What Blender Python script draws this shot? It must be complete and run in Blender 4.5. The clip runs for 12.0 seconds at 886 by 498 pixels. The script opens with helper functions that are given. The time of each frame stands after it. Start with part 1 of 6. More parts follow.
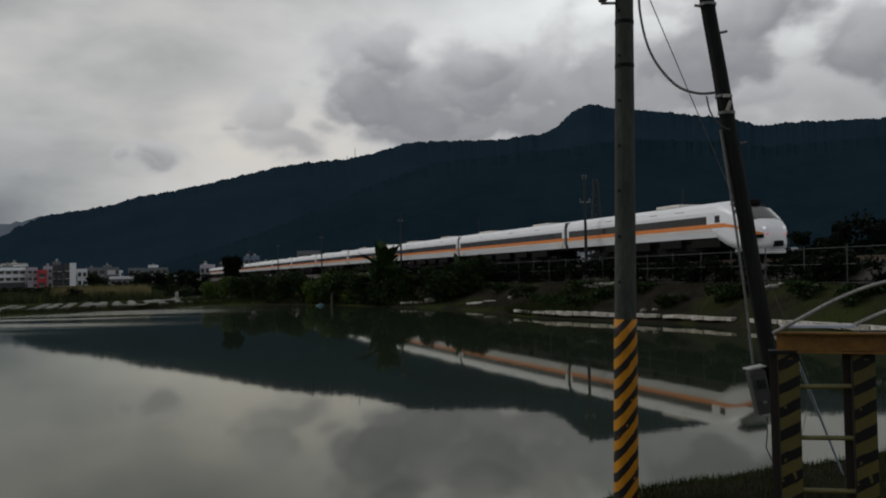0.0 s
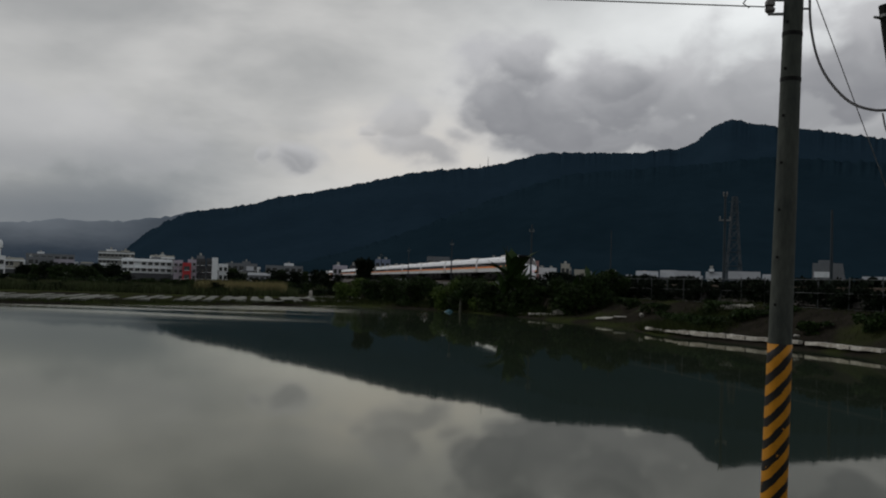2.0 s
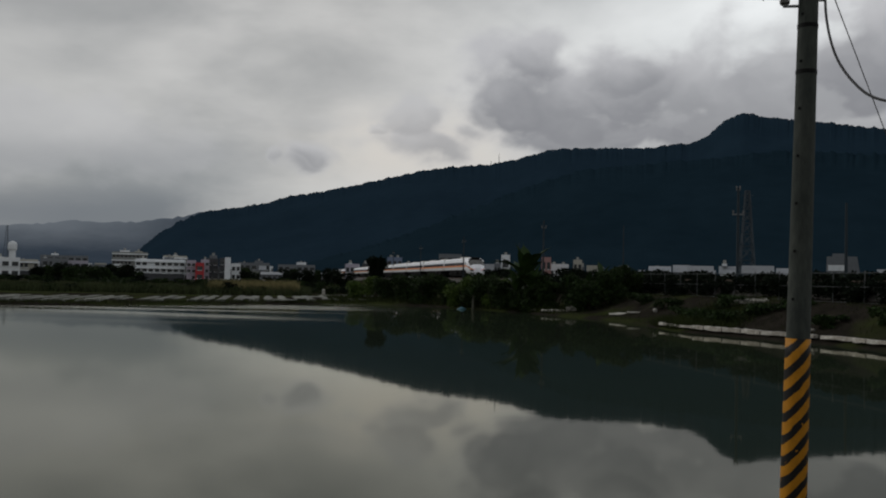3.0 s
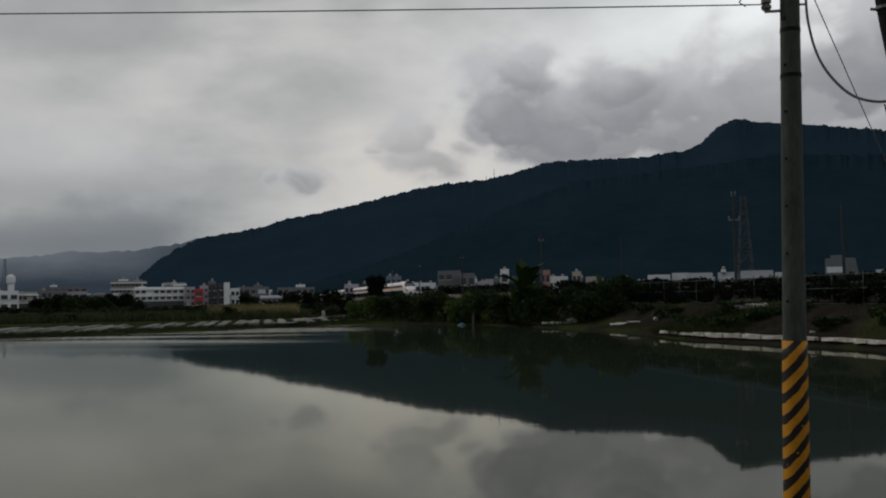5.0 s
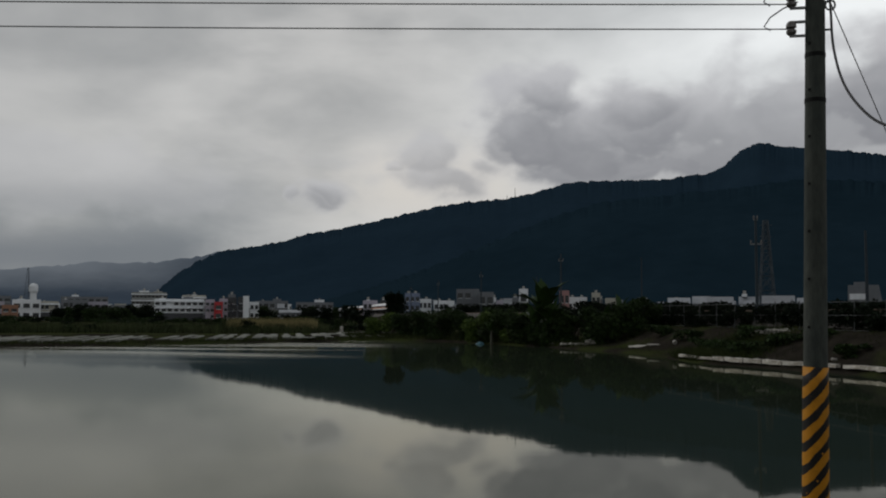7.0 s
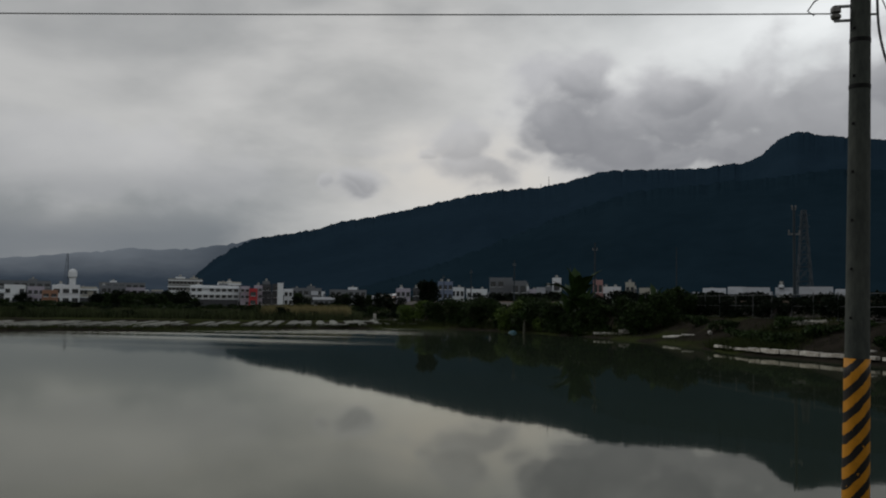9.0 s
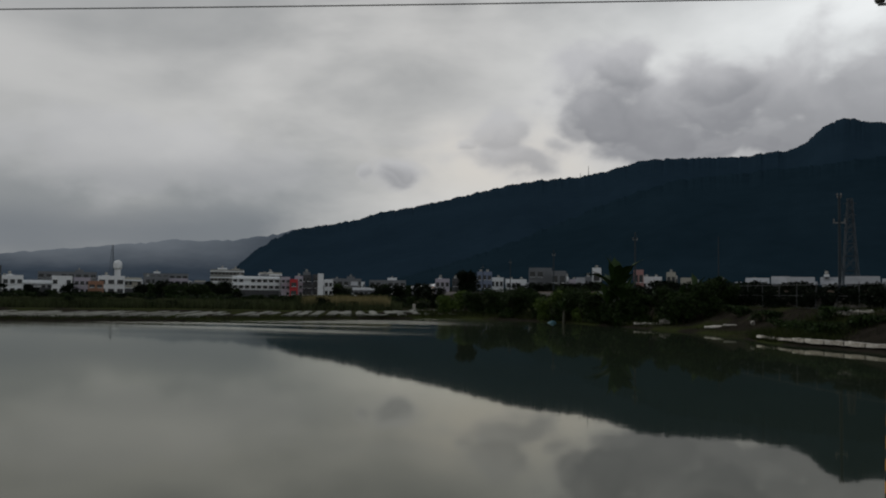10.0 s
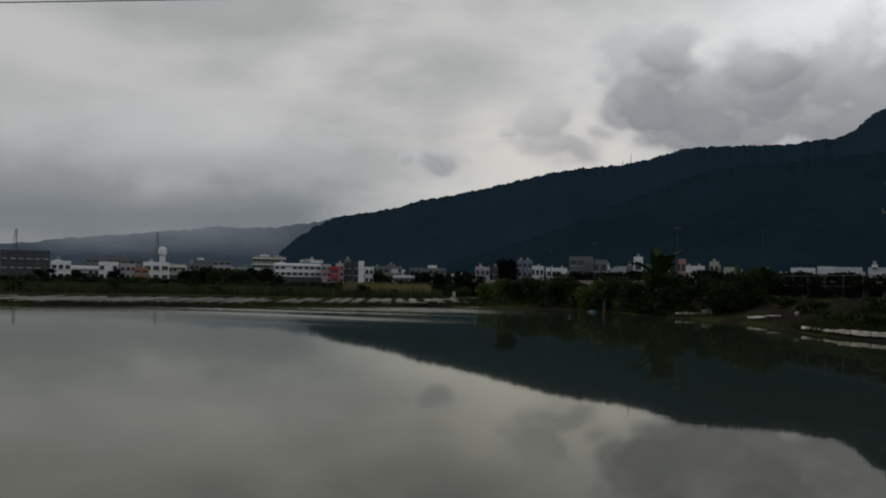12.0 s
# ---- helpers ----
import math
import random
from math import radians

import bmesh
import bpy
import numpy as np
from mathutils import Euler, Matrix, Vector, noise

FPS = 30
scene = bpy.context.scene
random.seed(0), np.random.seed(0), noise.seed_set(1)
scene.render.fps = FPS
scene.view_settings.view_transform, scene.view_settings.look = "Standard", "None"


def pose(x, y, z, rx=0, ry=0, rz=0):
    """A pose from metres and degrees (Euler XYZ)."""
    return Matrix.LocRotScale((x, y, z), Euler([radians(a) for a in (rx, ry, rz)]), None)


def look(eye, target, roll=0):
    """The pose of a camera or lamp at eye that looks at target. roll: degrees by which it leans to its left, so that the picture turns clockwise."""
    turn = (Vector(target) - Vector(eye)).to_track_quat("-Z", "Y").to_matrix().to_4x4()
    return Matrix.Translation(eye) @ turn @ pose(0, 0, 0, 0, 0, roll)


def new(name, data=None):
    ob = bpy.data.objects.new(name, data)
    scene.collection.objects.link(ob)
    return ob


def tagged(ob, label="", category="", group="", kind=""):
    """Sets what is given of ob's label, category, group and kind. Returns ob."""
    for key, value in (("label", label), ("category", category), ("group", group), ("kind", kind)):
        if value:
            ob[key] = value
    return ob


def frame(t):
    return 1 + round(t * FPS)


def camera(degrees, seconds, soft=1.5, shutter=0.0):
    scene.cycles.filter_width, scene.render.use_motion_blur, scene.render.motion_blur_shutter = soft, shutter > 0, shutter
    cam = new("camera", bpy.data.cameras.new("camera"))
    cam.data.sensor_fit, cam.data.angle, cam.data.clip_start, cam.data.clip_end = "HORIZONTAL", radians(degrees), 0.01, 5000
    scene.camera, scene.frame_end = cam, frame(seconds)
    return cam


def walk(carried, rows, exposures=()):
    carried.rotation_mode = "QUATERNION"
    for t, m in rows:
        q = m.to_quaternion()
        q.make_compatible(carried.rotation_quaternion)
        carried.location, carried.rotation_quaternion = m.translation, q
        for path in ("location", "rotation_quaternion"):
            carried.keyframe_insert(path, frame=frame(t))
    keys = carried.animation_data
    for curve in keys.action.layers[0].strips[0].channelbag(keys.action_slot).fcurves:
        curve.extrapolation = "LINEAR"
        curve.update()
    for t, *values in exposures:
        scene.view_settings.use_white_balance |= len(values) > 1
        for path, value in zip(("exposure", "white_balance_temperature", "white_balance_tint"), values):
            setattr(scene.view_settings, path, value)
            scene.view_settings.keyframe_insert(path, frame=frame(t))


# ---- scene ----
# Scene in metres: water level z = 0, the observer's eye at 2.5 m, y ahead at the start, x to the right.
cam = camera(52.1, 12.0, soft=2.0)
PATH = [
    (0, pose(-0.000, -0.000, 2.514, 91.593, 1.216, 0.001)),
    (0.5, pose(-0.083, -0.007, 2.516, 91.720, 0.150, 2.424)),
    (1, pose(-0.146, 0.015, 2.514, 92.197, -1.062, 4.678)),
    (1.5, pose(-0.169, 0.034, 2.515, 92.306, -1.634, 6.883)),
    (2, pose(-0.178, 0.030, 2.509, 92.151, -1.770, 8.023)),
    (2.5, pose(-0.186, 0.042, 2.506, 91.947, -1.653, 8.587)),
    (3, pose(-0.211, 0.041, 2.511, 91.965, -1.185, 8.790)),
    (5, pose(-0.164, 0.017, 2.500, 93.028, 1.022, 8.782)),
    (5.5, pose(-0.165, 0.015, 2.497, 93.439, 0.596, 9.101)),
    (6, pose(-0.169, 0.012, 2.494, 93.689, 0.017, 9.441)),
    (6.5, pose(-0.159, 0.012, 2.496, 93.909, -0.173, 9.699)),
    (7, pose(-0.164, 0.004, 2.497, 94.178, -0.265, 9.937)),
    (9, pose(-0.191, 0.024, 2.487, 93.426, -0.743, 12.001)),
    (9.5, pose(-0.202, 0.033, 2.479, 93.065, -0.635, 13.433)),
    (10, pose(-0.162, 0.014, 2.479, 92.786, -0.675, 14.481)),
    (10.5, pose(-0.136, 0.005, 2.495, 92.491, -0.427, 15.846)),
    (11, pose(-0.140, 0.006, 2.492, 92.250, -0.757, 16.802)),
    (11.5, pose(-0.135, 0.007, 2.498, 92.198, -0.967, 17.012)),
    (12, pose(-0.142, 0.010, 2.501, 91.984, -1.045, 17.016)),
]
walk(cam, PATH)

# ---------------------------------------------------------------- light
SUN_AZ, SUN_EL = radians(-70), radians(36)


def build_world():
    w = bpy.data.worlds.new("overcast_sky")
    scene.world = w
    w.use_nodes = True
    nt = w.node_tree
    nt.nodes.clear()
    N, Lk = nt.nodes.new, nt.links.new

    def put(sock, v):
        if isinstance(v, (int, float)):
            sock.default_value = v
        elif isinstance(v, tuple):
            sock.default_value = (*v, 1)[:len(sock.default_value)]
        else:
            Lk(v, sock)

    def m(op, a, b=None, c=None, clamp=False):
        n = N("ShaderNodeMath")
        n.operation, n.use_clamp = op, clamp
        for i, v in enumerate((a, b, c)):
            if v is not None:
                put(n.inputs[i], v)
        return n.outputs[0]

    def mix(f, a, b):
        n = N("ShaderNodeMix")
        n.data_type = "RGBA"
        put(n.inputs[0], f), put(n.inputs[6], a), put(n.inputs[7], b)
        return n.outputs[2]

    def rng(v, a, b, c=0.0, d=1.0):
        n = N("ShaderNodeMapRange")
        n.interpolation_type = "SMOOTHSTEP"
        for i, q in enumerate((v, a, b, c, d)):
            put(n.inputs[i], q)
        return n.outputs[0]

    geo = N("ShaderNodeTexCoord")
    sep = N("ShaderNodeSeparateXYZ")
    Lk(geo.outputs["Generated"], sep.inputs[0])
    dx, dy, dz = sep.outputs
    az = m("MULTIPLY", m("ARCTAN2", dx, dy), 57.2958)
    el = m("MULTIPLY", m("ARCSINE", dz), 57.2958)

    def cloud_noise(sx, sy, scale, detail, rough, off=0.0, dist=0.0):
        c = N("ShaderNodeCombineXYZ")
        put(c.inputs[0], m("MULTIPLY", az, sx)), put(c.inputs[1], m("MULTIPLY", el, sy)), put(c.inputs[2], off)
        n = N("ShaderNodeTexNoise")
        Lk(c.outputs[0], n.inputs["Vector"])
        for k, v in (("Scale", scale), ("Detail", detail), ("Roughness", rough), ("Distortion", dist)):
            n.inputs[k].default_value = v
        return n.outputs["Fac"]

    # high stratus: wide soft bands, a little brighter to the right and higher up
    band = cloud_noise(0.05, 0.13, 1.0, 5, 0.48, 3.1, 0.3)
    fine = cloud_noise(0.12, 0.24, 1.0, 6, 0.5, 8.4, 0.2)
    lum = m("ADD", m("MULTIPLY", band, 0.75), m("MULTIPLY", fine, 0.25))
    sky = mix(rng(lum, 0.32, 0.66), SKY_DARK, SKY_LIGHT)
    sky = mix(m("MULTIPLY", rng(az, -16.0, 14.0), rng(el, 6.0, 15.0)), sky, mix(rng(lum, 0.3, 0.62), SKY_BRIGHT_LO, SKY_BRIGHT))
    # grey bank of stratus low to the left
    low = m("MULTIPLY", rng(az, -12.0, -25.0), rng(m("ADD", el, m("MULTIPLY", m("SUBTRACT", band, 0.5), 7.0)), 10.5, 3.5))
    sky = mix(m("MULTIPLY", low, rng(fine, 0.75, 0.35, 0.5, 1.0)), sky, SKY_LOW)
    # the cover thickens to the left
    sky = mix(m("MULTIPLY", rng(az, -20.0, -36.0), 0.4), sky, SKY_DARK)
    # cream glow where the cloud is thin above the ridge
    g = m("MULTIPLY", rng(m("ABSOLUTE", m("ADD", az, 11.0)), 12.0, 1.0), rng(m("ABSOLUTE", m("SUBTRACT", el, 8.3)), 3.8, 0.3))
    sky = mix(m("MULTIPLY", g, rng(fine, 0.35, 0.6, 0.25, 0.9)), sky, SKY_CREAM)

    # sky overhead, out of view, darkened to cut the light on the ground
    sky = mix(rng(el, 17.0, 38.0), sky, SKY_OVER)

    # heaped cumulus behind the ridge: soft ellipses broken up by noise
    puff = cloud_noise(0.26, 0.36, 1.0, 5, 0.45, 1.7, 0.15)
    edge = m("MULTIPLY", m("SUBTRACT", puff, 0.5), 2.6)
    az2 = m("ADD", az, m("MULTIPLY", m("SUBTRACT", cloud_noise(0.22, 0.3, 1.0, 4, 0.5, 12.3), 0.5), 4.0))
    el2 = m("ADD", el, m("MULTIPLY", m("SUBTRACT", cloud_noise(0.25, 0.3, 1.0, 4, 0.5, 21.9), 0.5), 2.6))
    total, shade = None, None
    for ca, ce, ra, re, dens in CUMULUS:
        u = m("DIVIDE", m("SUBTRACT", az2, ca), ra)
        v = m("DIVIDE", m("SUBTRACT", el2, ce), re)
        r = m("SQRT", m("ADD", m("MULTIPLY", u, u), m("MULTIPLY", v, v)))
        f = m("ADD", m("SUBTRACT", 1.0, r), edge)
        a = m("MULTIPLY", rng(f, -0.45, 0.5), dens)
        s = m("MULTIPLY", a, rng(m("ADD", v, m("MULTIPLY", edge, 0.7)), 1.25, -0.7))
        total = a if total is None else m("MAXIMUM", total, a)
        shade = s if shade is None else m("SMOOTH_MAX", shade, s, 0.25)
    body = mix(shade, CLOUD_TOP, CLOUD_BASE)
    sky = mix(total, sky, body)

    ns = N("ShaderNodeTexSky")
    ns.sky_type, ns.sun_disc = "NISHITA", False
    ns.sun_elevation, ns.sun_rotation = SUN_EL, SUN_AZ
    bgc, bgn = N("ShaderNodeBackground"), N("ShaderNodeBackground")
    Lk(sky, bgc.inputs[0])
    Lk(ns.outputs[0], bgn.inputs[0])
    bgc.inputs[1].default_value, bgn.inputs[1].default_value = SKY_GAIN, 0.05
    ms, out = N("ShaderNodeMixShader"), N("ShaderNodeOutputWorld")
    ms.inputs[0].default_value = 0.94          # nearly closed cloud cover over the clear sky
    Lk(bgn.outputs[0], ms.inputs[1]), Lk(bgc.outputs[0], ms.inputs[2]), Lk(ms.outputs[0], out.inputs[0])


SKY_GAIN = 1.32
SKY_DARK, SKY_LIGHT = (0.26, 0.264, 0.264), (0.485, 0.48, 0.468)
SKY_BRIGHT_LO, SKY_BRIGHT = (0.47, 0.485, 0.49), (0.70, 0.72, 0.725)
SKY_OVER = (0.20, 0.205, 0.215)
SKY_LOW, SKY_CREAM = (0.118, 0.133, 0.150), (0.50, 0.475, 0.44)
CLOUD_TOP, CLOUD_BASE = (0.425, 0.425, 0.437), (0.168, 0.170, 0.184)
# azimuth, elevation, half width, half height (degrees), density
CUMULUS = [
    (-4.6, 12.0, 4.0, 3.4, 0.95), (-1.9, 11.2, 4.6, 2.8, 0.95), (3.2, 11.9, 4.4, 2.9, 0.95), (7.5, 11.3, 5.5, 3.0, 0.9),
    (-9.6, 10.2, 2.2, 1.4, 0.65), (-7.6, 9.2, 3.2, 1.4, 0.7), (-11.2, 8.8, 2.6, 0.9, 0.5), (-12.4, 9.5, 0.9, 0.5, 0.6), (-17.2, 7.0, 1.9, 0.9, 0.8), (-19.4, 7.2, 0.5, 0.4, 0.6),
    (12.0, 12.4, 5.5, 3.2, 0.85), (17.0, 13.6, 5.0, 3.2, 0.95), (20.5, 15.0, 3.6, 2.4, 0.95), (17.0, 10.2, 9.0, 1.9, 0.75),
    (25.5, 13.0, 3.6, 2.6, 0.95), (30.0, 13.5, 5.0, 3.4, 0.9), (38.0, 12.5, 7.0, 3.4, 0.85), (1.0, 10.2, 9.0, 1.7, 0.85), (7.0, 9.6, 15.0, 3.0, 0.62), (24.0, 10.0, 14.0, 3.2, 0.65),
    (-33.0, 8.0, 9.0, 2.0, 0.4), (0.5, 9.3, 6.5, 1.5, 0.95), (-9.4, 8.4, 2.8, 1.3, 0.75), (-6.6, 10.6, 2.2, 2.6, 0.85), (-16.7, 7.4, 1.7, 0.8, 0.8), (6.5, 9.6, 6.0, 1.6, 0.9), (-3.6, 13.4, 2.4, 1.9, 0.9), (2.9, 12.9, 2.6, 1.8, 0.9),
]
build_world()

sun_data = bpy.data.lights.new("sun", "SUN")
sun_data.energy, sun_data.angle, sun_data.color = 0.9, radians(20), (1.0, 0.98, 0.95)
sun = new("sun", sun_data)
sun.matrix_world = look((0, 0, 60), (-60 * math.sin(SUN_AZ), -60 * math.cos(SUN_AZ), 60 - 60 * math.tan(SUN_EL)))


# ---------------------------------------------------------------- materials
def mat(name, a, b=None, rough=0.8, scale=4.0, bump=0.0, metal=0.0, fine=0.0, coords="Object", stretch=(1, 1, 1), spec=0.5, rand=0.0, island=0.0):
    """Two colours mixed by coarse and fine noise, with relief at both scales."""
    mt = bpy.data.materials.new(name)
    mt.use_nodes = True
    nt = mt.node_tree
    bs = nt.nodes["Principled BSDF"]
    N, Lk = nt.nodes.new, nt.links.new
    b = b or tuple(c * 0.7 for c in a)
    tc, mp = N("ShaderNodeTexCoord"), N("ShaderNodeMapping")
    mp.inputs["Scale"].default_value = stretch
    Lk(tc.outputs[coords], mp.inputs[0])
    n1, n2 = N("ShaderNodeTexNoise"), N("ShaderNodeTexNoise")
    for n, s, d in ((n1, scale, 4), (n2, scale * 7.3, 6)):
        n.inputs["Scale"].default_value, n.inputs["Detail"].default_value = s, d
        n.inputs["Roughness"].default_value = 0.62
        Lk(mp.outputs[0], n.inputs["Vector"])
    av = N("ShaderNodeMath")
    av.operation = "MULTIPLY_ADD"
    Lk(n2.outputs["Fac"], av.inputs[0])
    av.inputs[1].default_value = 0.45
    sc = N("ShaderNodeMath")
    sc.operation = "MULTIPLY"
    sc.inputs[1].default_value = 0.55
    Lk(n1.outputs["Fac"], sc.inputs[0]), Lk(sc.outputs[0], av.inputs[2])
    mr = N("ShaderNodeMapRange")
    mr.inputs[1].default_value, mr.inputs[2].default_value = 0.36, 0.64
    Lk(av.outputs[0], mr.inputs[0])
    mx = N("ShaderNodeMix")
    mx.data_type = "RGBA"
    mx.inputs[6].default_value, mx.inputs[7].default_value = (*a, 1), (*b, 1)
    Lk(mr.outputs[0], mx.inputs[0])
    col = mx.outputs[2]
    for amount, node, sock in ((rand, "ShaderNodeObjectInfo", "Random"), (island, "ShaderNodeNewGeometry", "Random Per Island")):
        if amount:
            src, hs, r = N(node), N("ShaderNodeHueSaturation"), N("ShaderNodeMapRange")
            r.inputs[3].default_value, r.inputs[4].default_value = 1 - amount, 1 + amount
            Lk(src.outputs[sock], r.inputs[0]), Lk(r.outputs[0], hs.inputs["Value"]), Lk(col, hs.inputs["Color"])
            col = hs.outputs[0]
    Lk(col, bs.inputs["Base Color"])
    bs.inputs["Roughness"].default_value, bs.inputs["Metallic"].default_value = rough, metal
    bs.inputs["Specular IOR Level"].default_value = spec
    if bump:
        bp = N("ShaderNodeBump")
        bp.inputs["Strength"].default_value, bp.inputs["Distance"].default_value = bump, 0.02 + fine
        Lk(av.outputs[0], bp.inputs["Height"]), Lk(bp.outputs[0], bs.inputs["Normal"])
    return mt


def glow(name, color, strength):
    mt = bpy.data.materials.new(name)
    mt.use_nodes = True
    bs = mt.node_tree.nodes["Principled BSDF"]
    bs.inputs["Base Color"].default_value = bs.inputs["Emission Color"].default_value = (*color, 1)
    bs.inputs["Emission Strength"].default_value = strength
    return mt


def stripe_mat(name, light, dark, pitch, slope, duty=0.5, wear=0.35):
    """Painted diagonal warning stripes, chipped and grimy."""
    mt = mat(name, light, tuple(c * 0.72 for c in light), 0.55, 9.0, 0.15, spec=0.2)
    nt = mt.node_tree
    N, Lk = nt.nodes.new, nt.links.new
    bs = nt.nodes["Principled BSDF"]
    base = bs.inputs["Base Color"].links[0].from_socket
    tc, sp = N("ShaderNodeTexCoord"), N("ShaderNodeSeparateXYZ")
    Lk(tc.outputs["Object"], sp.inputs[0])
    wob = N("ShaderNodeTexNoise")
    wob.inputs["Scale"].default_value, wob.inputs["Detail"].default_value = 7.0, 5
    Lk(tc.outputs["Object"], wob.inputs["Vector"])

    def m(op, a, b):
        n = N("ShaderNodeMath")
        n.operation = op
        for i, v in enumerate((a, b)):
            if isinstance(v, (int, float)):
                n.inputs[i].default_value = v
            else:
                Lk(v, n.inputs[i])
        return n.outputs[0]
    ph = m("ADD", m("DIVIDE", sp.outputs[2], pitch), m("MULTIPLY", sp.outputs[0], -slope / pitch))
    ph = m("ADD", ph, m("MULTIPLY", wob.outputs["Fac"], 0.28))
    on = m("LESS_THAN", m("FRACT", ph, 0.0), duty)
    chip = N("ShaderNodeTexNoise")
    chip.inputs["Scale"].default_value, chip.inputs["Detail"].default_value = 16.0, 8
    Lk(tc.outputs["Object"], chip.inputs["Vector"])
    on = m("MULTIPLY", on, m("LESS_THAN", chip.outputs["Fac"], 0.5 + wear * 0.35))
    mx = N("ShaderNodeMix")
    mx.data_type = "RGBA"
    mx.inputs[7].default_value = (*dark, 1)
    Lk(on, mx.inputs[0]), Lk(base, mx.inputs[6]), Lk(mx.outputs[2], bs.inputs["Base Color"])
    return mt


